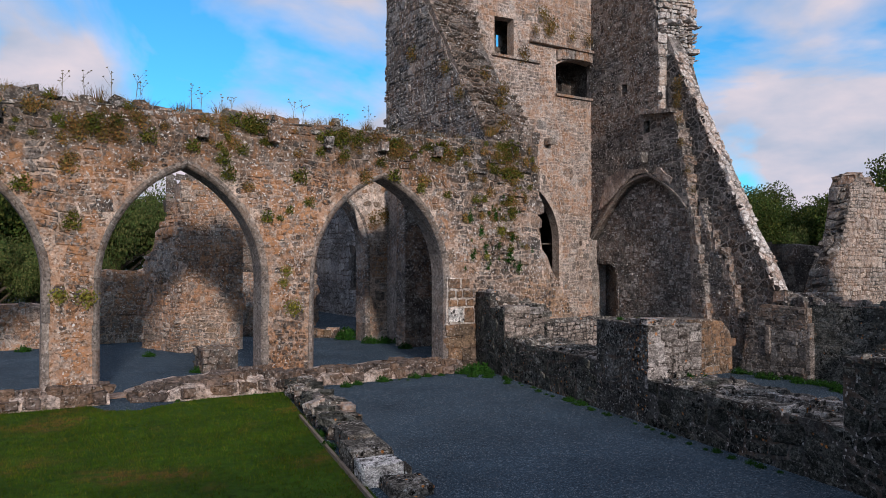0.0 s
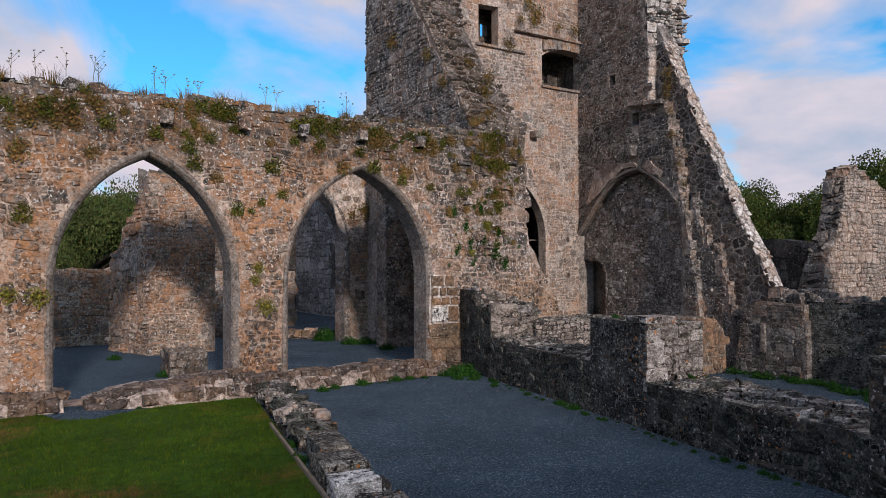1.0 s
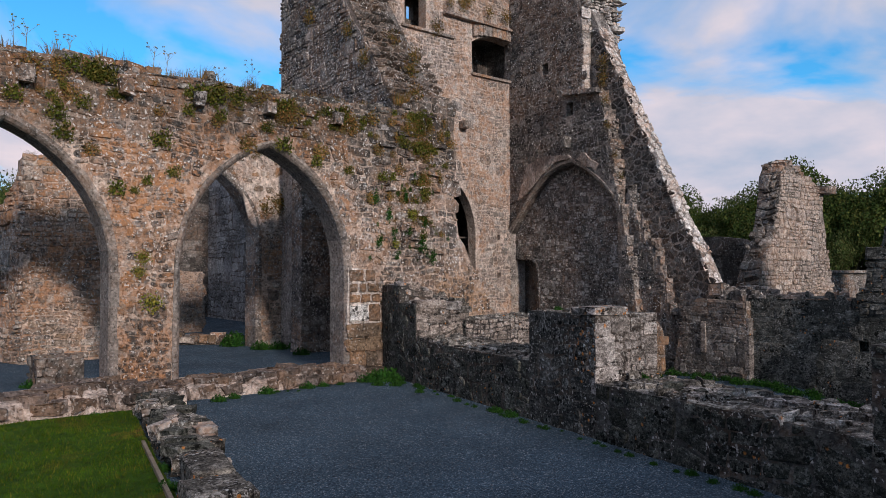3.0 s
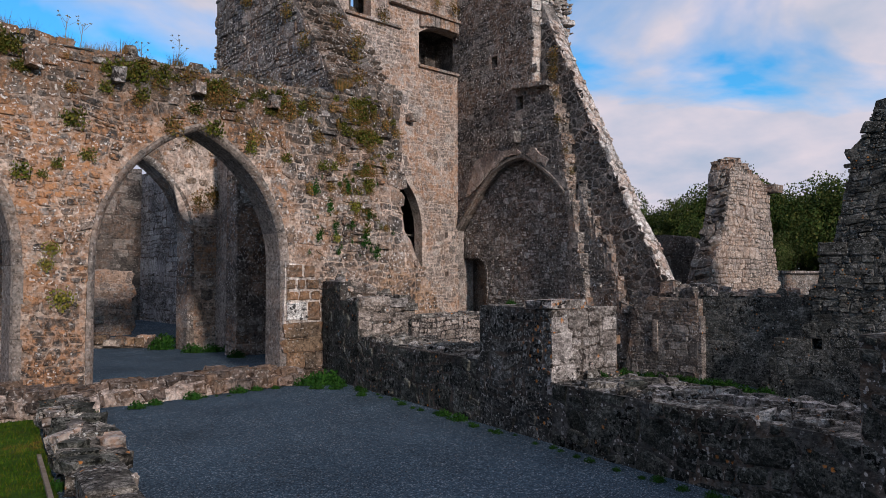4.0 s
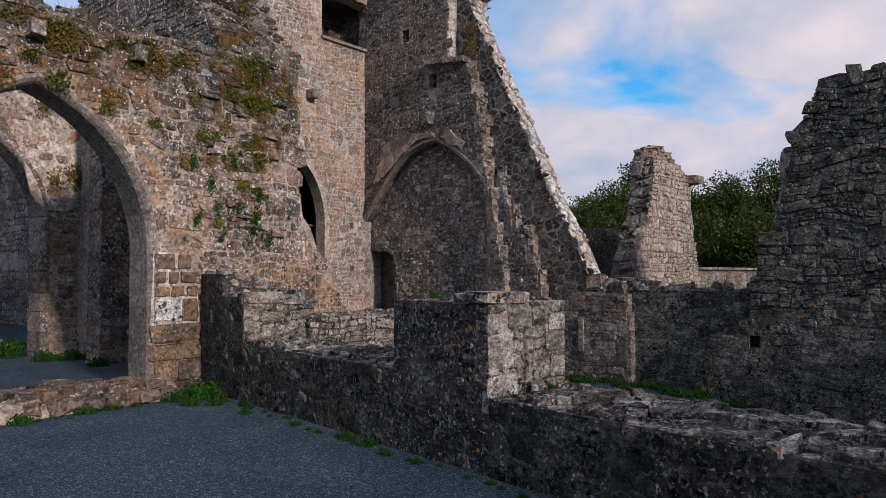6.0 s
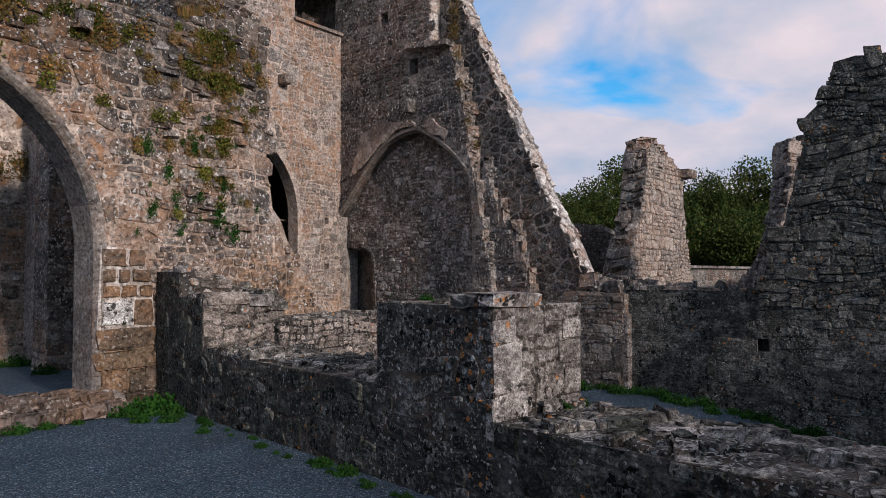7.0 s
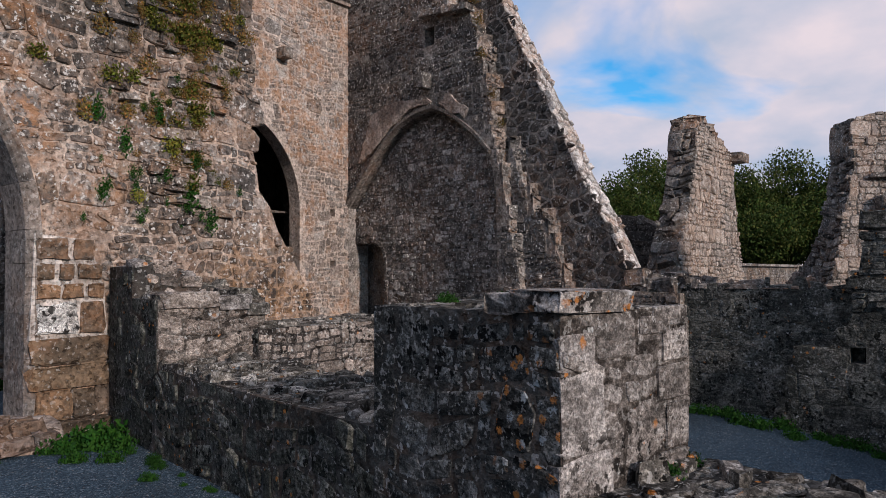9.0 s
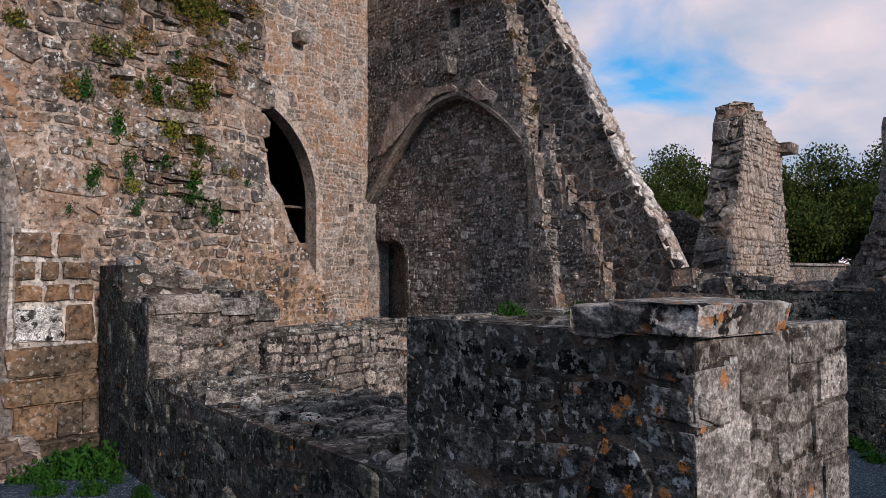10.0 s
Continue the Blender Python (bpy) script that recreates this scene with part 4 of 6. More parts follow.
# ---- gable with the blocked arch ----
G_A = (Vector((13.78, 9.3, 0)) - Vector((14.45, 15.73, 0))).normalized()
G_N = Vector((G_A.y, -G_A.x, 0))
GAB = Plane((14.45, 15.73, 0), G_A, (0, 0, 1), G_N)


def build_gable():
    rng = random.Random(9)
    scar = rough_line([(4.45, -0.8), (4.36, 1.1), (4.2, 1.8), (4.05, 2.7), (3.86, 3.4), (3.6, 4.9), (3.3, 5.85)], rng, 0.2, 0.05)
    edge = [(-0.2, -0.8)] + scar + [(2.8, 5.95), (2.8, 7.2)] + rough_line([(2.8, 7.2), (2.62, 9.0), (2.72, 12.0)], rng, 0.2, 0.05)[1:] + [(2.7, 14.0), (-0.2, 14.0)]
    arc = [(0.0, -0.8), (0.0, 2.7), (0.25, 2.95), (0.85, 3.55), (1.2, 3.85), (1.58, 4.08), (2.0, 4.22), (2.42, 4.26), (2.75, 4.12), (3.05, 3.93), (3.4, 3.66), (3.72, 3.33), (3.85, 2.9), (3.95, -0.8)]
    hole1 = [(1.33, 6.63), (1.33, 6.92), (1.57, 6.92), (1.57, 6.63)]
    hole2 = [(2.22, 5.43), (2.22, 5.75), (2.46, 5.75), (2.46, 5.43)]
    wall = slab("wall_gable", GAB, edge, [arc, hole1, hole2], 0.5, M_MORTAR_E)
    structure(wall, "dark rubble gable wall with a blocked pointed arch", "wall")
    clear = [grow(arc[1:-1], 0.10) + [(3.95, -0.8), (-0.1, -0.8)], hole1, hole2]
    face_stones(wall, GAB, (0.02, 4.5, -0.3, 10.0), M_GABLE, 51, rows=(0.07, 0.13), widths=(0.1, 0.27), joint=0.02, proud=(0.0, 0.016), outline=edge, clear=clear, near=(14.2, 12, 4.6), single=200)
    hood = arc[1:12]
    arch_ring(wall, GAB, hood, 0.09, 0.2, M_DRESSED, piece=0.4, chamfer=0.04, gap=0.002, proud=0.06, seed=52, name="hood_stone")
    door = arch_line(0.3, 0.55, 1.62, 0.34, -0.8, 8)
    inner = Plane(GAB.at(0, 0, -0.2), G_A, (0, 0, 1), G_N)
    block = slab("wall_blocking", inner, [(-0.4, -0.8), (4.1, -0.8), (4.05, 3.3), (2.6, 4.5), (2.2, 4.5), (-0.4, 3.0)], [grow(door, 0.05)], 0.12, M_MORTAR_E)
    structure(block, "rubble blocking of the great arch with a small doorway", "wall")
    face_stones(block, inner, (-0.3, 4.1, -0.5, 4.5), M_BLOCK, 53, rows=(0.05, 0.1), widths=(0.07, 0.18), joint=0.016, outline=[(-0.3, -0.8), (3.95, -0.8), (3.88, 2.9), (3.5, 3.65), (2.45, 4.3), (1.6, 4.1), (0.8, 3.6), (-0.2, 2.7)], clear=[grow(door, 0.05)], proud=(0.0, 0.022), near=(14.3, 13, 2), single=200)
    arch_ring(block, inner, door, 0.1, 0.3, M_GABLE, piece=0.3, chamfer=0.03, seed=54)
    back = slab("wall_door_back", Plane(GAB.at(0, 0, -0.62), G_A, (0, 0, 1), G_N), [(-0.5, -0.8), (1.1, -0.8), (1.1, 2.4), (-0.5, 2.4)], [], 0.2, M_MORTAR_G)
    structure(back, "grey rubble back of the small doorway", "wall")
    # the thick upper end and the body behind
    body = Plane(GAB.at(0, 0, -0.5), G_A, (0, 0, 1), G_N)
    rest = slab("wall_gable_core", body, [(-0.2, 4.4), (2.4, 4.5), (3.3, 4.4), (3.3, 5.6), (2.75, 7.3), (2.7, 14.0), (-0.2, 14.0)], [], 0.7, M_MORTAR_G)
    structure(rest, "rubble core of the gable", "wall")
    end = Plane(GAB.at(2.8, 0, 0), -G_N, (0, 0, 1), G_A)
    face_stones(rest, end, (0.0, 1.25, 7.2, 12.0), M_PALE, 55, rows=(0.06, 0.16), widths=(0.15, 0.5), wobble=0.2, proud=(0.0, 0.16))
    face_stones(wall, end, (0.0, 0.24, 5.95, 7.2), M_PALE, 56, rows=(0.25, 0.4), widths=(0.24, 0.25), proud=(0.01, 0.03))
    # ledge and corbels
    for i in range(4):
        p = GAB.at(2.4 + i * 0.28, 5.95 - i * 0.04, 0.05)
        rough_block("ledge_stone", p, (0.3, 0.28, 0.11), M_GREY, 400 + i, wall)
    rough_block("corbel", GAB.at(2.32, 4.78, 0.1), (0.3, 0.18, 0.26), M_GREY, 410, wall, uneven=0.2)
    # lower, set-back half with the raking top
    low = Plane(GAB.at(0, 0, -0.28), G_A, (0, 0, 1), G_N)
    rake = [(6.36, 1.2), (6.13, 1.32), (5.78, 2.05), (5.26, 2.92), (4.9, 3.7), (4.35, 4.75), (3.62, 6.2), (3.04, 7.45)]
    form = [(2.82, -0.8), (6.42, -0.8)] + rake + [(2.82, 7.9)]
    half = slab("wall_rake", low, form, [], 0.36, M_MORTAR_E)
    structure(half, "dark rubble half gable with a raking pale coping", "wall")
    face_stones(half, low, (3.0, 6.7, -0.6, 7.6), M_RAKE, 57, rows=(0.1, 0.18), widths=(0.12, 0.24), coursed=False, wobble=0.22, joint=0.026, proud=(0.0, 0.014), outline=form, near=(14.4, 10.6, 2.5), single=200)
    # the torn scar between the two halves: short uneven stretches, some coloured pale for caught light
    def tear_face(owner, line, d0, d1, seed, pale):
        rt = random.Random(seed)
        cut = []
        for (u0, z0), (u1, z1) in zip(line, line[1:]):
            n = max(1, round(abs(z1 - z0) / 0.22))
            cut += [(u0 + (u1 - u0) * i / n + rt.uniform(-0.05, 0.05), z0 + (z1 - z0) * i / n) for i in range(n)]
        cut.append(line[-1])
        for i, ((u0, z0), (u1, z1)) in enumerate(zip(cut, cut[1:])):
            deep = d0 + (d1 - d0) * rt.uniform(0.5, 1.0)
            s0 = rt.uniform(0.01, 0.16)
            mat = M_SCAR if rt.random() < pale else rt.choice((M_GABLE, M_DARK, M_GREY))
            pl = Patch(GAB.at(u0 - 0.03, z0, d0), GAB.at(u0 + s0, z0, deep), GAB.at(u0 + s0 + rt.uniform(-0.03, 0.03), z1, deep), GAB.at(u0 - 0.03, z1, d0), G_A)
            vs = [pl.at(u, v, d) for d in (-0.12, 0.0) for u, v in ((0, 0), (pl.lu, 0), (pl.lu, pl.lv), (0, pl.lv))]
            link_mesh("mortar_bed", vs, [(4, 5, 6, 7), (0, 1, 5, 4), (1, 2, 6, 5), (2, 3, 7, 6), (3, 0, 4, 7)], M_SCAR if mat is M_SCAR else M_MORTAR_E, owner)
            face_stones(owner, pl, (0, pl.lu, 0, pl.lv), mat, seed + i, rows=(0.05, 0.1), widths=(0.08, 0.18), wobble=0.25, joint=0.012, proud=(0.0, 0.035), near=GAB.at(u0, z0), single=4, name="scar_stone")

    tear_face(wall, [(4.36, 0.6), (4.33, 1.1), (4.2, 1.8), (4.05, 2.7), (3.86, 3.4), (3.7, 4.2), (3.6, 4.9), (3.3, 5.85)], 0.0, -0.29, 540, 0.5)
    # lower torn stretch between the scar and the raking half
    mid = Plane(GAB.at(0, 0, -0.15), G_A, (0, 0, 1), G_N)
    wedge = [(4.0, -0.8), (5.3, -0.8)] + rough_line([(5.15, 0.8), (5.07, 1.27), (4.9, 1.82), (4.67, 2.2), (4.31, 2.8), (4.0, 3.6)], rng, 0.15, 0.05)
    tear = slab("wall_tear", mid, wedge, [], 0.2, M_MORTAR_E)
    structure(tear, "stepped torn stretch of coursed stone on the gable", "wall")
    face_stones(tear, mid, (3.9, 5.3, -0.6, 3.6), M_GABLE, 58, rows=(0.1, 0.2), widths=(0.16, 0.36), joint=0.03, outline=wedge)
    tear_face(tear, [(5.15, 0.8), (5.07, 1.27), (4.9, 1.82), (4.67, 2.2), (4.31, 2.8), (4.0, 3.6)], -0.15, -0.29, 560, 0.15)
    # patches of old plaster over the arch
    for k, blob in enumerate(([(0.35, 3.55), (0.75, 3.7), (1.3, 4.1), (2.0, 4.38), (2.4, 4.42), (2.3, 4.5), (1.3, 4.56), (0.8, 4.45), (0.62, 4.0)], [(2.6, 4.35), (3.2, 4.0), (3.3, 4.15), (2.8, 4.5)])):
        bl = rough_line(blob + blob[:1], rng, 0.12, 0.035)[:-1]
        part_bm = bmesh.new()
        part_bm.faces.new([part_bm.verts.new(GAB.at(u, z, 0.05)) for u, z in bl])
        ext = bmesh.ops.extrude_face_region(part_bm, geom=part_bm.faces[:])
        for v in ext["geom"]:
            if isinstance(v, bmesh.types.BMVert):
                v.co -= G_N * 0.08
        part("plaster_patch", part_bm, M_PLASTER, wall, "pinkish remains of plaster")
    # raking coping
    for i, ((u0, z0), (u1, z1)) in enumerate(zip(rake, rake[1:])):
        out = (G_A * abs(z1 - z0) + Vector((0, 0, abs(u1 - u0)))).normalized()
        pl = Patch(low.at(u0, z0, 0.03), low.at(u1, z1, 0.03), low.at(u1, z1, -0.38), low.at(u0, z0, -0.38), out)
        face_stones(half, pl, (0, pl.lu, 0, pl.lv), M_PALE, 600 + i, rows=(0.08, 0.18), widths=(0.08, 0.2), coursed=False, wobble=0.24, joint=0.012, proud=(0.0, 0.05), near=low.at(u0, z0), single=24, name="coping_stone")


build_gable()

# ---- wall beyond the yard and the tall ruin ----
RW = Plane((14.12, 0, 0), (0, 1, 0), (0, 0, 1), (-1, 0, 0))


def build_right():
    rng = random.Random(12)
    edge = rough_line([(9.5, 1.15), (8.9, 1.2), (7.3, 1.2), (6.8, 1.25)], rng, 0.2, 0.04) + [(6.8, -1.0), (9.5, -1.0)]
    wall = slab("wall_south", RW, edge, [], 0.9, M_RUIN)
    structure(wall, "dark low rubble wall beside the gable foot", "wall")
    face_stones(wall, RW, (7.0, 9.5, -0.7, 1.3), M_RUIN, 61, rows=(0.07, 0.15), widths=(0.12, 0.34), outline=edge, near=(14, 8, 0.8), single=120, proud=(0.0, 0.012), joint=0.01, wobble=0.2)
    ruin = Plane((13.86, 0, 0), (0, 1, 0), (0, 0, 1), (-1, 0, 0))
    prof = rough_line([(7.55, 0.28), (7.25, 0.45), (6.95, 0.62), (6.88, 1.15), (6.78, 1.45), (6.72, 1.8), (6.52, 2.15), (6.42, 2.57), (6.29, 3.0), (6.27, 3.5), (6.05, 3.75), (5.88, 4.22), (5.3, 4.24), (4.2, 4.32), (2.0, 4.3)], rng, 0.18, 0.05)
    edge = prof + [(2.0, -1.2), (7.55, -1.2)]
    hole = [(6.74, 0.36), (6.74, 0.54), (6.9, 0.54), (6.9, 0.36)]
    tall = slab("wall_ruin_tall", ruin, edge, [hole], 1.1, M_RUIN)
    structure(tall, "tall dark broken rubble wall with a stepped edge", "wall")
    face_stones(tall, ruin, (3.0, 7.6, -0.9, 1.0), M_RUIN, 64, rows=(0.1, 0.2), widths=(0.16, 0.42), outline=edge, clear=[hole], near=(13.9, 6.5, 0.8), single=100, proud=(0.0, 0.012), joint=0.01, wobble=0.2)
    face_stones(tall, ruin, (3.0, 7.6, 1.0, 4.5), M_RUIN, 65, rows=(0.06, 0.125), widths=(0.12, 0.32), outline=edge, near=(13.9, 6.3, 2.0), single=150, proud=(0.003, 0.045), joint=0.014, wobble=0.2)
    step = slab("wall_pilaster", Plane((13.95, 0, 0), (0, 1, 0), (0, 0, 1), (-1, 0, 0)), [(8.88, -1.0), (8.88, 1.12), (9.9, 1.15), (10.2, 0.9), (10.6, -1.0)], [], 0.4, M_MORTAR_G)
    structure(step, "rubble wall stretch standing proud with a squared end", "wall")
    face_stones(step, Plane((13.95, 0, 0), (0, 1, 0), (0, 0, 1), (-1, 0, 0)), (8.9, 10.3, -0.6, 1.1), M_DARK, 62, rows=(0.06, 0.12), widths=(0.1, 0.26), joint=0.014, proud=(0.0, 0.02), near=(14, 9, 0.5), single=60)
    # Squared end stones, paler than the stretch to colour in its sunlit edge.
    z = -0.5
    k = 0
    while z < 0.55:
        h = rng.uniform(0.2, 0.4)
        rough_block("quoin", (14.05, 8.87, z + h / 2), (0.19, 0.08, h - 0.01), M_YARD_L, 640 + k, step, uneven=0.08)
        z += h
        k += 1
    rough_block("quoin", (13.93, 9.75, 0.4), (0.05, 0.1, 0.6), M_GREY, 660, step, uneven=0.1)
    top = Plane((14.1, 0, 1.2), (0, 1, 0), (1, 0, 0), (0, 0, 1))
    face_stones(wall, top, (7.0, 9.5, 0, 0.85), M_GREY, 63, rows=(0.15, 0.3), widths=(0.15, 0.4), proud=(0.0, 0.08), wobble=0.25)
    # gable foot rubble
    for i in range(26):
        rough_block("rubble_stone", (14.4 + rng.uniform(-0.2, 0.6), 9.35 + rng.uniform(-0.5, 0.5), 1.2 + rng.uniform(0, 0.12)), (rng.uniform(0.15, 0.35), rng.uniform(0.15, 0.35), rng.uniform(0.12, 0.24)), M_GREY, 700 + i, wall, turn=rng.uniform(0, 3), tilt=rng.uniform(-0.3, 0.3), uneven=0.3)


build_right()


def build_stub(name, y, outline, thick, mat, mortar, label, seed, side, clear=(), single=80):
    pl = Plane((0, y, 0), (1, 0, 0), (0, 0, 1), (0, -1, 0))
    rng = random.Random(seed)
    edge = rough_line(outline + outline[:1], rng, 0.25, 0.06)[:-1]
    wall = slab(name, pl, edge, clear, thick, mortar)
    structure(wall, label, "wall")
    xs = [p for p, _ in outline]
    zs = [q for _, q in outline]
    face_stones(wall, pl, (min(xs), max(xs), min(zs), max(zs)), mat, seed, rows=(0.07, 0.14), widths=(0.12, 0.28), joint=0.02, outline=edge, clear=clear, near=(min(xs), y, 2), single=single)
    # West side: its shade is put into the colour with darker M_DARK stones.
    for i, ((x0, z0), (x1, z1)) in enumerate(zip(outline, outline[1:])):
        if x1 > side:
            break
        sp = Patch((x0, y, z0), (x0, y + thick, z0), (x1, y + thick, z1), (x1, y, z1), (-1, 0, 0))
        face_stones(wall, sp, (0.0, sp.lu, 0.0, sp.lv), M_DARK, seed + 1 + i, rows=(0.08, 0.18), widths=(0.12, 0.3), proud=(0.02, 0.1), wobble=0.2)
    return wall


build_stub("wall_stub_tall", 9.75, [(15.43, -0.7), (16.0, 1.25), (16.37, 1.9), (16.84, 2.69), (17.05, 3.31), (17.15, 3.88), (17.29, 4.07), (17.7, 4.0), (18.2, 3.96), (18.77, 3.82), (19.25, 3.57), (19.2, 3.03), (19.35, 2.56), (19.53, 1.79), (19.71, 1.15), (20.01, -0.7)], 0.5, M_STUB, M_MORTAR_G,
           "freestanding stub of tan rubble wall, sunlit", 71, 17.4)


def build_far_stub():
    rng = random.Random(73)
    face = Plane((22.0, 8.2, 0), (0.6, -0.8, 0), (0, 0, 1), (-0.8, -0.6, 0))
    form = rough_line([(-0.95, -0.8), (-0.45, 1.1), (-0.12, 2.6), (0.12, 3.9), (0.14, 4.7), (0.8, 4.82), (2.2, 4.9), (6.0, 4.95)], rng, 0.25, 0.06) + [(6.0, -0.8)]
    light = [(1.05, 3.6), (1.05, 4.1), (1.2, 4.25), (1.35, 4.1), (1.35, 3.6)]
    wall = slab("wall_stub_far", face, form, [light], 1.0, M_MORTAR_G)
    structure(wall, "ruined rubble wall with a narrow window, sunlit", "wall")
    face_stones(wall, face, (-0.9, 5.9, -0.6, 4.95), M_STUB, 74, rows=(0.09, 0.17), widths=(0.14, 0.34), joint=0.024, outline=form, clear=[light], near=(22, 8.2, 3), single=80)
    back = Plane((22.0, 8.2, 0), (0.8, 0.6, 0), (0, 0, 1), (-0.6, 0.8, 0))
    # The end turned from the sun is coloured dark for its shade.
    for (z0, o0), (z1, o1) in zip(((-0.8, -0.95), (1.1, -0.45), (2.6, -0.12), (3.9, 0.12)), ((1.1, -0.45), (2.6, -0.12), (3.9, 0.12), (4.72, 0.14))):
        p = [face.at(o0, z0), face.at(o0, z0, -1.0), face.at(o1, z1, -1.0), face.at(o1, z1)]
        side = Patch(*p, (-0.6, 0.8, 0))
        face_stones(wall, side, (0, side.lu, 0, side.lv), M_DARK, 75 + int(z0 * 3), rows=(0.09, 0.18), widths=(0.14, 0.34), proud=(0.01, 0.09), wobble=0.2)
    # The sloping remains behind carry the same shade in their dark stones.
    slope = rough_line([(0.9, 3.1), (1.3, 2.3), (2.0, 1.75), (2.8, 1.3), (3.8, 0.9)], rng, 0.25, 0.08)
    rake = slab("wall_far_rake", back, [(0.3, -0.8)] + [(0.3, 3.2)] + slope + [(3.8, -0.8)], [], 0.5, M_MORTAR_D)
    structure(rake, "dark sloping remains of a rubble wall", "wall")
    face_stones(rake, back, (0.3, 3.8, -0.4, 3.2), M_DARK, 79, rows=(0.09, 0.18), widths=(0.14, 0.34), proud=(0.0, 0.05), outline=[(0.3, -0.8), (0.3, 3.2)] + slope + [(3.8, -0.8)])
    for u, z, w in ((0.75, 2.85, 0.5), (1.5, 2.95, 0.4)):
        rough_block("corbel", face.at(u, z, 0.12), (w, 0.4, 0.3), M_GREY, int(760 + z * 10), wall, turn=-0.93, uneven=0.2)
    rough_block("ledge_stone", face.at(1.6, 3.45, 0.05), (2.4, 0.24, 0.1), M_GREY, 762, wall, turn=-0.93, uneven=0.06)


build_far_stub()
rough_block("corbel", (19.2, 9.7, 3.64), (0.46, 0.34, 0.19), M_GREY, 763, bpy.data.objects["wall_stub_tall"], uneven=0.2)
for i, (x, z, w) in enumerate(((17.44, 4.0, 0.5), (17.48, 4.09, 0.34), (17.82, 3.98, 0.4), (18.2, 3.94, 0.45), (17.53, 4.13, 0.26), (17.67, 4.17, 0.3), (17.91, 4.07, 0.4), (18.49, 3.86, 0.4))):
    rough_block("top_stone", (x, 10.0, z), (w, 0.42, 0.15), M_TAN, 770 + i, bpy.data.objects["wall_stub_tall"], turn=0.2 * i, uneven=0.4)


def build_far():
    pl = Plane((17.5, 0, 0), (0, 1, 0), (0, 0, 1), (-1, 0, 0))
    edge = [(10.3, -0.8), (10.4, 1.6), (10.7, 2.28), (11.1, 2.48), (11.6, 2.55), (13.5, 2.55), (13.5, -0.8)]
    wall = slab("wall_dark", pl, edge, [], 0.6, M_MORTAR_D)
    structure(wall, "dark low rubble wall with a worn curved top", "wall")
    face_stones(wall, pl, (10.3, 13.4, -0.6, 2.6), M_DARK, 75, rows=(0.12, 0.25), widths=(0.2, 0.45), outline=edge)
    pl = Plane((0, 13.0, 0), (1, 0, 0), (0, 0, 1), (0, -1, 0))
    edge = [(20.0, -0.8), (20.0, 1.62), (45.0, 1.62), (45.0, -0.8)]
    wall = slab("wall_boundary", pl, edge, [], 0.5, M_MORTAR_G)
    structure(wall, "long low boundary wall with a flat coping", "wall")
    face_stones(wall, pl, (22.0, 40.0, 0.6, 1.5), M_GREY, 76, rows=(0.12, 0.22), widths=(0.25, 0.5), outline=edge)
    x = 22.0
    while x < 42:
        w = 0.9
        rough_block("coping_stone", (x + w / 2, 13.2, 1.66), (w - 0.02, 0.7, 0.1), M_GREY, int(x * 7), wall, uneven=0.04)
        x += w


build_far()

# ---- yard wall ----
def left_x(y):
    return 6.925 + 0.172 * (y - 6.65)


def quad(y0, y1, width, out=0.0):
    dx, dy = width * 0.984, -width * 0.18
    return [(left_x(y0) - out, y0), (left_x(y0) + dx, y0 + dy), (left_x(y1) + dx, y1 + dy), (left_x(y1) - out, y1)]


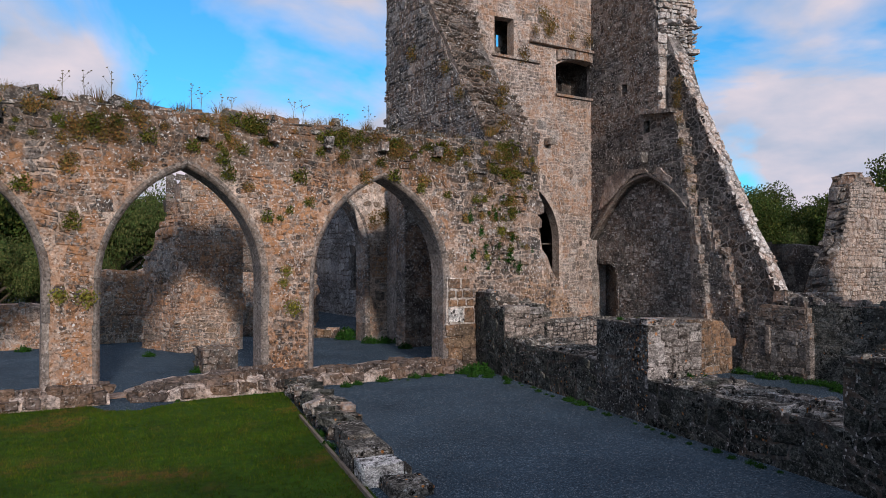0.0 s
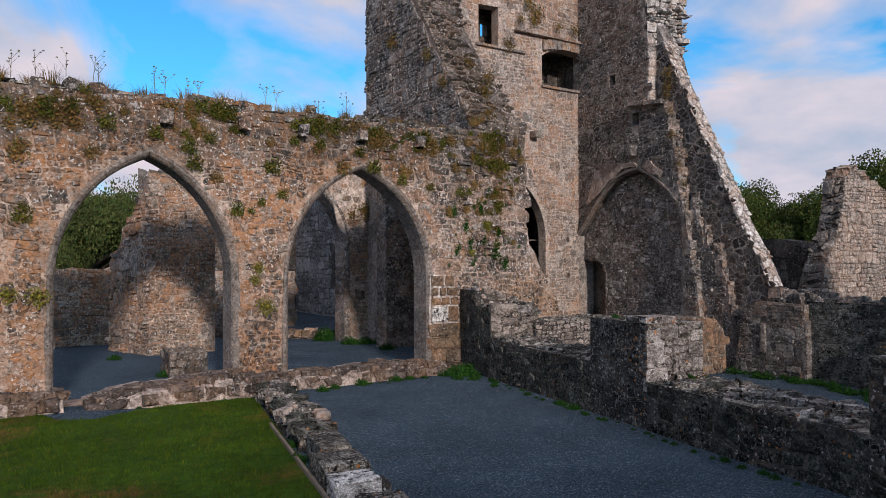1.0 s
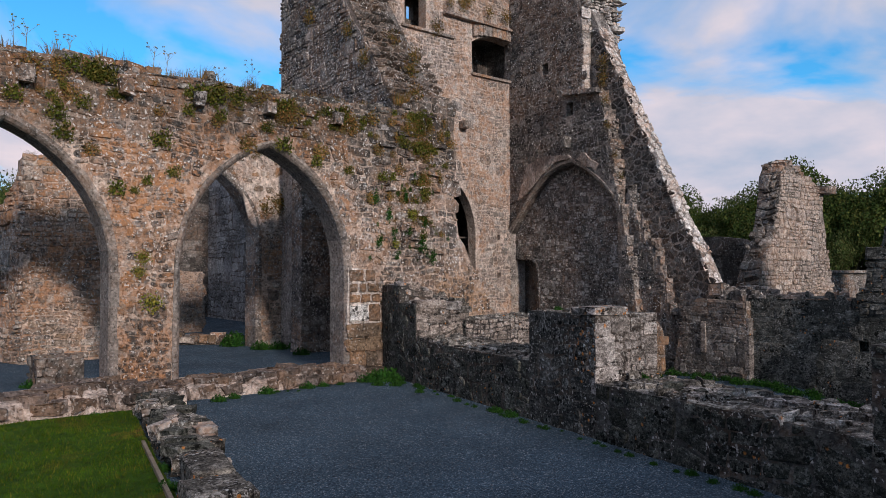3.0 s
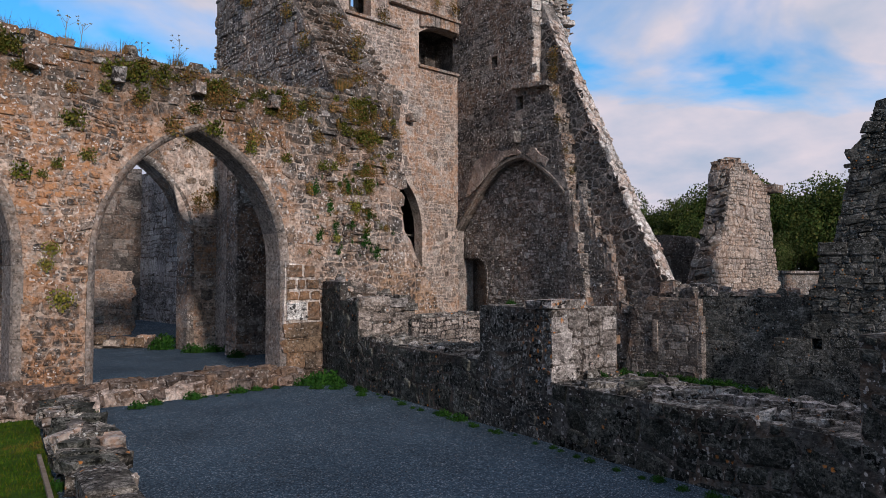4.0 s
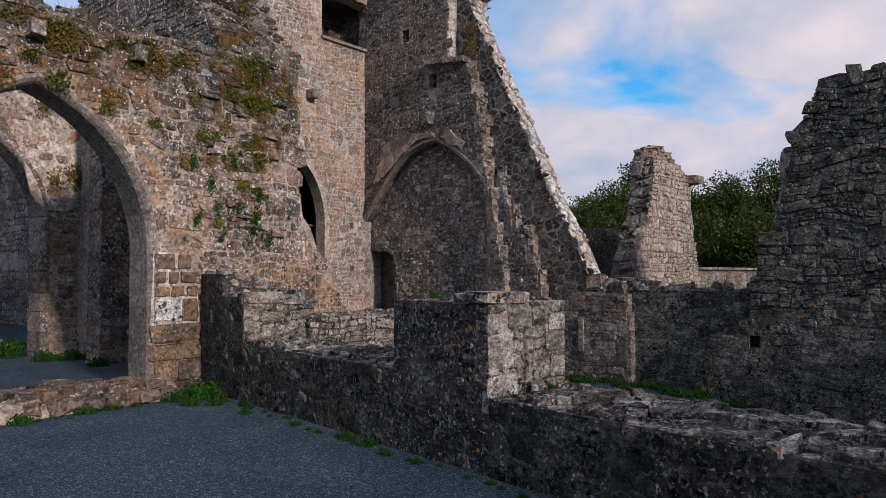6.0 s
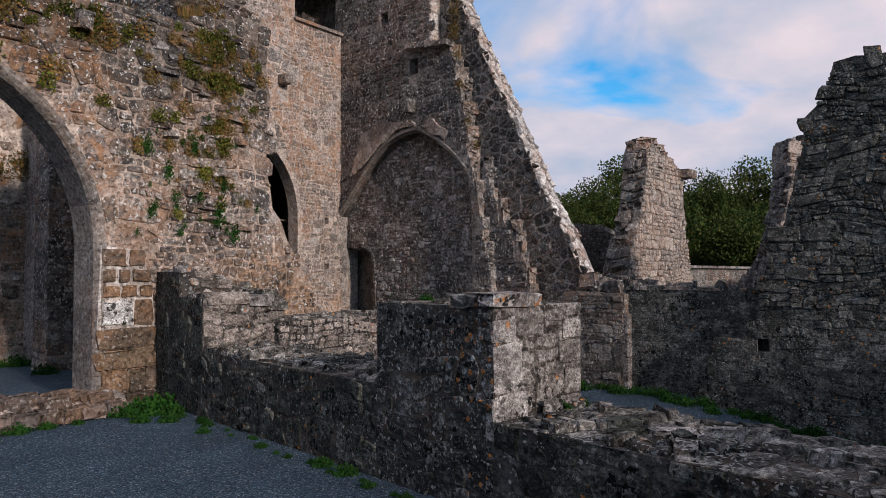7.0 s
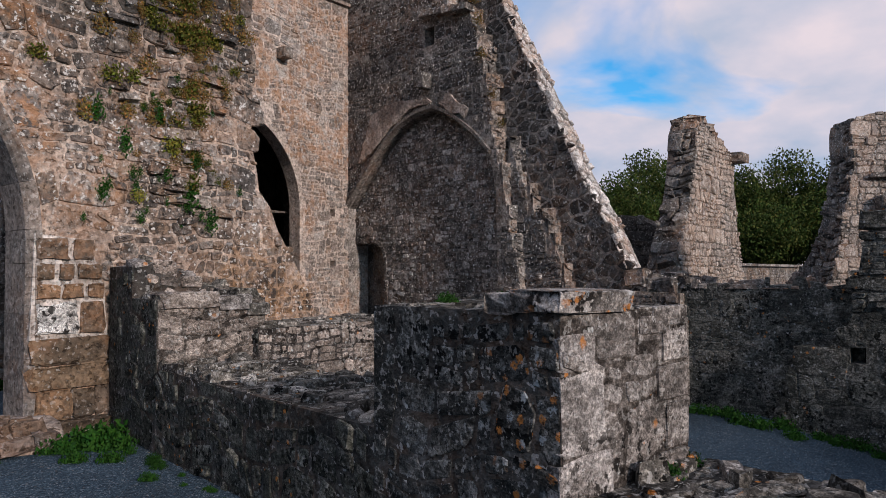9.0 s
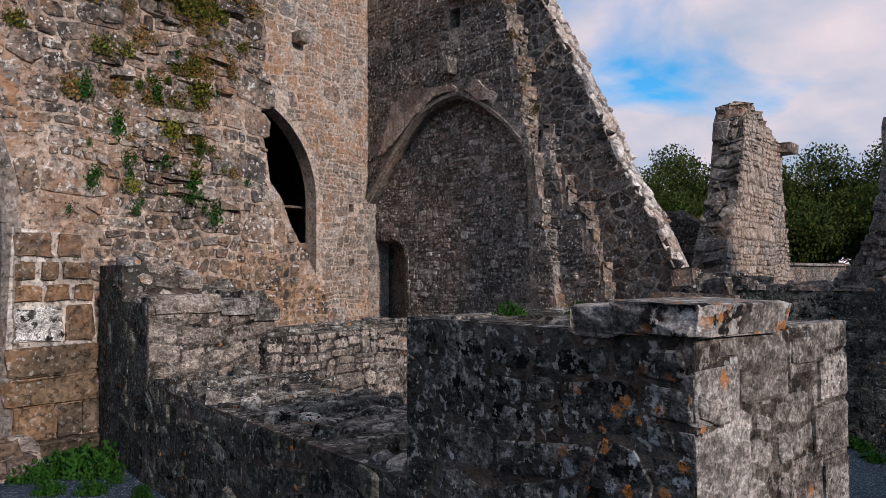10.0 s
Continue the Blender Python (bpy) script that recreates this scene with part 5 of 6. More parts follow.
def build_yard_wall():
    segs = [("wall_yard_near", 3.9, 6.64, 1.0, 0.56), ("wall_yard_stub", 1.2, 3.9, 1.1, 1.2), ("wall_yard_pillar", 6.64, 7.77, 0.84, 1.245),
            ("wall_yard_low", 7.77, 10.65, 0.9, 0.66), ("wall_yard_step", 10.65, 11.25, 0.92, 1.2)]
    for i, (name, y0, y1, w, top) in enumerate(segs):
        plan = quad(y0, y1, w)
        # West faces take the shaded stone colours, south ends the sunlit ones.
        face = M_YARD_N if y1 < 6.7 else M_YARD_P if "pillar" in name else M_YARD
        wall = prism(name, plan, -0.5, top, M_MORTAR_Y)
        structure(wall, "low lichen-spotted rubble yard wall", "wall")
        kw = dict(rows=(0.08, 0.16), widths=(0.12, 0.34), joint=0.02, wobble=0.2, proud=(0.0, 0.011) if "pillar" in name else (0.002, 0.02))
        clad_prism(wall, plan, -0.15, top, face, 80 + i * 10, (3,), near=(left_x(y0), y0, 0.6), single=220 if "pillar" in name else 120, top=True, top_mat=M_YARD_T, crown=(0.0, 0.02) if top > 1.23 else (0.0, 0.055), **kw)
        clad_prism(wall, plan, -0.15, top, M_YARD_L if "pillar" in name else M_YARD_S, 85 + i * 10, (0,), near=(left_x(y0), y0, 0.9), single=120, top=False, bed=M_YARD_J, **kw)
    # cap slabs of the pillar, two flat stones that overhang its corner
    cap = bpy.data.objects["wall_yard_pillar"]
    o, e, f = Vector((left_x(6.64), 6.64, 0)), Vector((0.981, -0.192, 0)), Vector((0.196, 0.981, 0))
    spin = math.atan2(e.y, e.x)
    for i, (u, v, a, b) in enumerate(((0.18, 0.1, 0.41, 0.28), (0.13, 0.29, 0.32, 0.14))):
        rough_block("cap_slab", o + e * u + f * v + Vector((0, 0, 1.288 - 0.012 * i)), (a, b, 0.085), M_CAP, 150 + i, cap, turn=spin + 0.03 * i, uneven=0.22)
    # pale corner blocks and thin pinning stones under the cap
    for i, (a, b, z0, z1) in enumerate(((-0.008, 0.30, 0.42, 0.72), (-0.008, 0.25, 0.72, 1.02), (-0.006, 0.2, 1.03, 1.17), (0.21, 0.46, 1.06, 1.2), (0.48, 0.7, 1.14, 1.22), (0.58, 0.835, 1.17, 1.255), (0.1, 0.34, 1.19, 1.235), (0.64, 0.83, 1.02, 1.16), (0.6, 0.835, 0.86, 1.01), (0.66, 0.83, 0.66, 0.85), (0.6, 0.835, 0.5, 0.65))):
        rough_block("quoin", o + e * ((a + b) / 2) + f * 0.03 + Vector((0, 0, (z0 + z1) / 2)), (b - a - 0.006, 0.07, z1 - z0 - 0.006), M_YARD_Q if i < 3 else M_YARD_L, 155 + i * 7, cap, turn=spin, uneven=0.16)
    re = random.Random(78)
    foot = Vector((left_x(11.25), 11.25, 0))
    south, west = Plane(foot, e, (0, 0, 1), -f), Plane(foot, f, (0, 0, 1), -e)
    head = [(0.0, 1.47), (0.2, 1.5), (0.42, 1.42), (0.62, 1.33), (0.86, 1.2)]
    form = [(0.86, -0.5), (0.0, -0.5)] + rough_line(head, re, 0.12, 0.025)
    end = slab("wall_yard_end", south, form, [], 0.68, M_MORTAR_Y)
    structure(end, "low lichen-spotted rubble yard wall", "wall")
    kw = dict(rows=(0.08, 0.16), widths=(0.12, 0.3), joint=0.02, wobble=0.2, proud=(0.002, 0.02), single=60, near=foot)
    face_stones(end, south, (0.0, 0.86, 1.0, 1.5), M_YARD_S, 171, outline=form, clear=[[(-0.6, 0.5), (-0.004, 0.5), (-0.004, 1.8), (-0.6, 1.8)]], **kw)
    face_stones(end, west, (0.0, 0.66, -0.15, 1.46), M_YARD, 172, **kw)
    for i, ((u0, z0), (u1, z1)) in enumerate(zip(head, head[1:])):
        pl = Patch(south.at(u0, z0), south.at(u1, z1), south.at(u1, z1, -0.66), south.at(u0, z0, -0.66), (0, 0, 1))
        face_stones(end, pl, (0, pl.lu, 0, pl.lv), M_YARD_T if i % 2 else M_YARD_Q, 173 + i, rows=(0.08, 0.18), widths=(0.1, 0.26), coursed=False, wobble=0.3, joint=0.012, proud=(0.0, 0.06), single=20, near=foot, name="top_stone")
    step = bpy.data.objects["wall_yard_step"]
    for i, (u, w, z, h, mat) in enumerate(((0.26, 0.48, 1.19, 0.13, M_YARD_S), (0.64, 0.3, 1.16, 0.13, M_YARD_Q), (0.85, 0.2, 1.1, 0.1, M_YARD_T))):
        rough_block("top_stone", Vector((left_x(10.65), 10.65, z)) + e * u + f * 0.14, (w, 0.34, h), mat, 1560 + i, step, turn=spin, uneven=0.2)
    # pale flat stones on the broken head of the near stretch
    rn = random.Random(79)
    near = bpy.data.objects["wall_yard_near"]
    for i in range(46):
        y = rn.uniform(4.2, 6.5)
        p = Vector((left_x(y), y, 0.56)) + e * rn.uniform(0.08, 0.92)
        rough_block("top_stone", p + Vector((0, 0, rn.uniform(-0.02, 0.02))), (rn.uniform(0.07, 0.2), rn.uniform(0.07, 0.18), rn.uniform(0.05, 0.1)), rn.choice((M_YARD_T, M_YARD, M_YARD_T, M_YARD_L, M_YARD_T, M_YARD_Q)), 1600 + i, near, turn=rn.uniform(0, 3), tilt=rn.uniform(-0.15, 0.15), uneven=0.45)
    plan = [(8.4, 10.42), (10.6, 10.4), (10.6, 11.3), (8.5, 11.3)]
    wall = prism("wall_yard_spur", plan, -0.6, 0.93, M_MORTAR_G)
    structure(wall, "short rubble spur wall standing off the yard wall", "wall")
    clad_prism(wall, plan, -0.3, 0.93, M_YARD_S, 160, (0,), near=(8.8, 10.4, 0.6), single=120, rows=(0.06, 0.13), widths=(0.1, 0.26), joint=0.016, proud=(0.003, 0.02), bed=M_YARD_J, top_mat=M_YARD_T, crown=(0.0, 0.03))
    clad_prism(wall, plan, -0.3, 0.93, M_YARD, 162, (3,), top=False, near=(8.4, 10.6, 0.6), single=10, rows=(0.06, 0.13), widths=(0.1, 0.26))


    low = Plane((0, 10.4, 0), (1, 0, 0), (0, 0, 1), (0, -1, 0))
    hump = [(12.1, -0.8), (13.6, -0.8), (13.62, 0.3), (13.52, 0.56), (13.3, 0.74), (13.0, 0.83), (12.1, 0.85)]
    foot = slab("wall_gable_foot", low, hump, [], 0.7, M_MORTAR_G)
    structure(foot, "low rounded stub of brown rubble by the gable foot", "wall")
    face_stones(foot, low, (12.1, 13.62, -0.7, 0.9), M_BROWN, 166, rows=(0.08, 0.15), widths=(0.12, 0.3), outline=hump, near=(13.2, 10.4, 0.4), single=30)


build_yard_wall()

# ---- plinth and dividing kerb ----
def build_plinth():
    """Low footing of rounded rubble bedded in lime, lumpy and broken down at its ends."""
    for i, (x0, x1, front, z) in enumerate(((-6.0, 1.26, 11.5, 0.2), (1.55, 4.35, 11.22, 0.24), (4.35, 7.25, 11.42, 0.2))):
        rng = random.Random(170 + i)
        verts, faces = [], []
        n = int((x1 - x0) / 0.12)
        for a in range(n + 1):
            x = x0 + (x1 - x0) * a / n
            fall = min(1.0, 0.25 + (x - x0) / 0.9) if i == 1 else 1.0
            d = 0.09 * noise.noise(Vector((x * 1.3, 2.0 + i, 0))) + rng.uniform(-0.025, 0.025)
            h = z * fall * (1 + 0.5 * noise.noise(Vector((x * 1.1, 7.0, i))))
            if i == 1 and x < 2.4:
                d += 0.3 * (2.4 - x)
            prof = ((front + d - 0.05, -0.1), (front + d - 0.02, h * 0.35), (front + d + 0.03, h * 0.75), (front + d + 0.14, h), (11.75, h + 0.02), (12.45, h * 0.8), (12.5, -0.1))
            verts += [(x + rng.uniform(-0.02, 0.02), q + rng.uniform(-0.015, 0.015), r + rng.uniform(-0.012, 0.012)) for q, r in prof]
        m = 7
        faces = [(a * m + b, a * m + m + b, a * m + m + b + 1, a * m + b + 1) for a in range(n) for b in range(m - 1)]
        faces += [tuple(range(m)), tuple(range(n * m + m - 1, n * m - 1, -1))]
        wall = link_mesh("wall_plinth", verts, faces, M_BED)
        structure(wall, "low rubble plinth bedded in lime under the arcade piers", "wall")
        k = 0
        x = max(x0, -2.6) + 0.1
        while x < x1 - 0.08:
            a = min(n - 1, max(0, int((x - x0) / (x1 - x0) * n)))
            for lane in (0, 1, 2, 3):
                if rng.random() < 0.12:
                    continue
                p = Vector(verts[a * m + 1]).lerp(Vector(verts[a * m + 2]), 0.3) if lane == 0 else Vector(verts[a * m + 3]).lerp(Vector(verts[a * m + 4]), (0.0, 0.0, 0.4, 0.85)[lane])
                w = rng.uniform(0.12, 0.3)
                rough_block("footing_stone", (x + rng.uniform(-0.08, 0.08), p.y + (0.01 if lane < 2 else 0.0) + rng.uniform(-0.02, 0.03), p.z - (0.0 if lane == 0 else 0.02)), (w, rng.uniform(0.14, 0.22), rng.uniform(0.1, 0.17)), M_FOOT, 800 + i * 300 + k, wall, turn=rng.uniform(-0.4, 0.4), tilt=rng.uniform(-0.2, 0.2), uneven=0.6)
                k += 1
            x += rng.uniform(0.15, 0.25)


build_plinth()


def build_kerb():
    rng = random.Random(21)
    plan = [(3.22, 7.75), (3.5, 7.7), (4.1, 11.15), (3.78, 11.17)]
    wall = prism("wall_kerb", plan, -0.2, 0.1, M_YARD)
    structure(wall, "low broken kerb of grey stones between lawn and gravel", "wall")
    k = 0
    y = 7.8
    while y < 11.2:
        ln = rng.uniform(0.13, 0.3)
        c = 3.36 + (y + ln / 2 - 7.75) * 0.171
        for off in (-0.13, 0.0, 0.12):
            for lift in (0.05, 0.15):
                if lift > 0.1 and rng.random() < 0.25:
                    continue
                rough_block("kerb_stone", (c + off + rng.uniform(-0.04, 0.04), y + ln / 2, lift + rng.uniform(-0.02, 0.035)), (rng.uniform(0.13, 0.24), ln, rng.uniform(0.08, 0.15)), rng.choice((M_YARD_T, M_YARD_T, M_YARD, M_GREY)), 1900 + k, wall, turn=-0.16 + rng.uniform(-0.5, 0.5), tilt=rng.uniform(-0.25, 0.25), uneven=0.45)
                k += 1
        y += ln * 0.85
    # squared blocks at the broken end
    for i, (x, y, w, ln, top, mat) in enumerate(((3.24, 7.42, 0.31, 0.74, 0.25, M_YARD_T), (3.05, 6.74, 0.42, 0.46, 0.25, M_YARD_T), (2.98, 6.3, 0.4, 0.36, 0.2, M_LICHEN), (3.06, 5.9, 0.4, 0.36, 0.1, M_YARD_T), (2.86, 5.45, 0.36, 0.4, 0.05, M_YARD_T), (3.38, 7.0, 0.14, 0.3, 0.1, M_YARD_T), (3.3, 6.42, 0.12, 0.2, 0.08, M_YARD_T))):
        rough_block("kerb_block", (x, y, top / 2 - 0.05), (w, ln, top + 0.1), mat, 990 + i, wall, turn=-0.17 + rng.uniform(-0.06, 0.06), tilt=rng.uniform(-0.05, 0.05), uneven=0.13)
    board = prism("lawn_edging", [(2.60, 5.6), (2.63, 5.59), (3.28, 9.2), (3.25, 9.21)], -0.1, 0.06, M_WOOD)
    structure(board, "thin weathered timber edging of the lawn", "edging")


build_kerb()

# ---- ruins behind the arcade ----
def build_behind():
    pl = Plane((0, 17.0, 0), (1, 0, 0), (0, 0, 1), (0, -1, 0))
    rng = random.Random(25)
    edge = [(3.31, -0.3), (4.7, -0.3), (4.68, 2.75)] + rough_line([(4.68, 2.75), (4.3, 3.55), (3.75, 3.9), (3.31, 3.85)], rng, 0.2, 0.07)[1:]
    wall = slab("wall_ruin", pl, edge, [], 0.9, M_MORTAR_W)
    structure(wall, "tall broken rubble wall seen through the arcade", "wall")
    face_stones(wall, pl, (2.4, 4.8, -0.2, 4.0), M_WARM, 91, rows=(0.07, 0.14), widths=(0.12, 0.3), outline=edge, near=(3.6, 17, 1.5), single=120)
    along = Vector((-0.33, 0.94, 0)).normalized()
    turn = Plane((3.31, 17.0, 0), along, (0, 0, 1), (-along.y, along.x, 0))
    form = [(0.0, -0.3), (0.0, 3.85)] + rough_line([(0.0, 3.85), (0.35, 3.4), (0.6, 3.15), (0.85, 2.9), (1.15, 2.75), (1.35, 2.3), (1.6, 2.2)], rng, 0.2, 0.08)[1:] + [(1.75, -0.3)]
    side = slab("wall_ruin_return", turn, form, [], 0.9, M_MORTAR_W)
    structure(side, "stepped return of the broken rubble wall", "wall")
    face_stones(side, turn, (0.0, 1.8, -0.2, 3.9), M_WARM, 90, rows=(0.07, 0.14), widths=(0.12, 0.3), outline=form, proud=(0.005, 0.05), near=(3.1, 17.5, 2), single=60)
    for name, y, x0, x1, z, mat in (("wall_low_west", 19.5, -8.0, 1.6, 1.05, M_WARM), ("wall_low_mid", 19.8, 1.6, 4.0, 1.85, M_WARM), ("wall_low_far", 22.0, 4.0, 8.45, 1.7, M_TAN)):
        p = Plane((0, y, 0), (1, 0, 0), (0, 0, 1), (0, -1, 0))
        e = [(x0, -0.3), (x1, -0.3)] + rough_line([(x1, z), (x0, z)], rng, 0.3, 0.06)
        w = slab(name, p, e, [], 0.6, M_MORTAR_W)
        structure(w, "low rubble wall behind the arcade", "wall")
        face_stones(w, p, (x0, x1, -0.2, z + 0.1), mat, 92 + int(y), rows=(0.1, 0.22), widths=(0.16, 0.42), outline=e)
    # inner wall beyond the tall arch
    p = Plane((11.0, 0, 0), (0, 1, 0), (0, 0, 1), (-1, 0, 0))
    niche = arch_line(24.5, 0.3, 2.0, 0.6, 1.1, 6)
    w = slab("wall_inner", p, [(17.2, -0.4), (17.2, 5.2), (30.0, 5.2), (30.0, -0.4)], [niche], 0.6, M_MORTAR_D)
    structure(w, "streaked grey inner wall with a small niche", "wall")
    face_stones(w, p, (18.5, 30.0, -0.3, 5.2), M_INNER, 97, rows=(0.16, 0.3), widths=(0.25, 0.6), proud=(0.004, 0.02), clear=[grow(niche, 0.05)])
    p = Plane((0, 28.5, 0), (1, 0, 0), (0, 0, 1), (0, -1, 0))
    slit = [(8.9, 2.2), (8.9, 4.6), (9.35, 4.6), (9.35, 2.2)]
    # Half shade on the end wall is put into its dark stones.
    w = slab("wall_end", p, [(5.0, -0.4), (5.0, 4.4), (7.5, 5.0), (11.0, 5.4), (11.0, -0.4)], [slit], 0.6, M_MORTAR_D)
    structure(w, "far rubble end wall with a tall window slit", "wall")
    face_stones(w, p, (5.0, 11.0, -0.3, 5.4), M_DARK, 98, rows=(0.14, 0.28), widths=(0.2, 0.5), clear=[slit])
    # pale plaster on the upper cross wall, which also colours in its sunlit part
    rp = random.Random(28)
    cross = Plane((0, 17.0, 0), (1, 0, 0), (0, 0, 1), (0, -1, 0))
    blob = rough_line([(7.72, 2.75), (8.2, 2.6), (8.75, 2.75), (8.78, 4.9), (6.9, 4.9), (7.1, 4.3), (7.5, 3.5), (7.72, 2.75)], rp, 0.18, 0.06)[:-1]
    slab("plaster_patch", cross, blob, [], 0.05, M_PLASTER, bpy.data.objects["wall_cross"], front=0.02)
    # low bank of brown stones on the floor behind
    bank = prism("wall_bank", [(4.6, 20.6), (7.75, 18.0), (8.0, 18.3), (4.9, 20.95)], -0.2, 0.2, M_MORTAR_G)
    structure(bank, "low bank of brown stones across the floor", "wall")
    for i in range(34):
        k = i / 33
        rough_block("bank_stone", (4.65 + 3.1 * k + rp.uniform(-0.05, 0.05), 20.62 - 2.55 * k + rp.uniform(-0.06, 0.12), 0.1 + rp.uniform(0, 0.1)), (rp.uniform(0.16, 0.36), rp.uniform(0.16, 0.3), rp.uniform(0.12, 0.22)), rp.choice((M_BROWN, M_FOOT, M_WARM)), 2900 + i, bank, turn=-0.69 + rp.uniform(-0.3, 0.3), uneven=0.4)
    # walls and a slab added behind the lancet to keep it dark
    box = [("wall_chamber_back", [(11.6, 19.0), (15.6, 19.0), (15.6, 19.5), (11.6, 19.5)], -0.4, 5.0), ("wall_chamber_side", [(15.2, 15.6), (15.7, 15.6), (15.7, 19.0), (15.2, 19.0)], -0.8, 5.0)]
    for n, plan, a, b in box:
        structure(prism(n, plan, a, b, M_MORTAR_D), "dark wall added to keep light from the lancet", "wall")
    structure(prism("ceiling", [(11.0, 17.03), (15.7, 17.03), (15.7, 19.5), (11.0, 19.5)], 5.0, 5.2, M_MORTAR_D), "slab added to close off light behind the lancet", "ceiling")
    # loose block of masonry
    rng = random.Random(26)
    blk = prism("masonry_block", [(3.04, 13.7), (3.66, 13.62), (3.7, 14.4), (3.08, 14.48)], -0.05, 0.42, M_MORTAR_D)
    tagged(blk, "squat block of dark rubble masonry on the gravel", "masonry")
    clad_prism(blk, [(3.04, 13.7), (3.66, 13.62), (3.7, 14.4), (3.08, 14.48)], 0, 0.42, M_DARK, 99, (0, 3), near=(3, 13.7, 0.2), single=60, proud=(0.01, 0.06))


build_behind()

# ---- plants ----
def leaf_cloud(rng, n, spread, size, droop=0.0, flat=False):
    """Many small bent leaves scattered in a lumpy half-ball that opens along -y and up."""
    verts, faces = [], []
    for _ in range(n):
        d = Vector((rng.gauss(0, 1), rng.gauss(0, 1), rng.gauss(0, 1))).normalized()
        p = Vector((d.x * spread[0], -abs(d.y) * spread[1] if not flat else d.y * spread[1], (abs(d.z) if flat else d.z) * spread[2])) * rng.uniform(0.25, 1.0)
        p.z -= droop * rng.random()
        s = size * rng.uniform(0.6, 1.3)
        m = Euler((rng.uniform(0, 6.28), rng.uniform(0, 6.28), rng.uniform(0, 6.28))).to_matrix()
        k = len(verts)
        for q in ((-0.5, 0, 0), (0, -0.32, 0.08), (0.55, 0, 0), (0, 0.32, 0.08)):
            verts.append(p + m @ Vector(q) * s)
        faces += [(k, k + 1, k + 2), (k, k + 2, k + 3)]
    return verts, faces


def blades(rng, n, spread, height, width, lean=0.5):
    verts, faces = [], []
    for _ in range(n):
        a, r = rng.uniform(0, 6.28), rng.random() ** 0.5
        p = Vector((math.cos(a) * r * spread, math.sin(a) * r * spread * 0.6, 0))
        h = height * rng.uniform(0.5, 1.2)
        out = Vector((math.cos(a), math.sin(a) - 0.4, 0)) * h * lean * rng.random()
        side = Vector((-math.sin(a), math.cos(a), 0)) * width
        k = len(verts)
        verts += [p - side, p + side, p + out * 0.45 + Vector((0, 0, h * 0.6)) + side * 0.7, p + out * 0.45 + Vector((0, 0, h * 0.6)) - side * 0.7, p + out + Vector((0, 0, h * rng.uniform(0.75, 1.0)))]
        faces += [(k, k + 1, k + 2, k + 3), (k + 3, k + 2, k + 4)]
    return verts, faces


def scatter(proto, label, category, group, spots):
    """Puts the first plant at the first spot and copies at the others."""
    tagged(proto, label, category, group)
    for i, (x, y, z, size, turn) in enumerate(spots):
        m = pose(x, y, z, 0, 0, turn) @ Matrix.Diagonal((size, size, size, 1))
        if i == 0:
            proto.matrix_basis = m
        else:
            c = copy_thing(proto, pose(x, y, z, 0, 0, turn))
            c.matrix_basis = m
    return proto


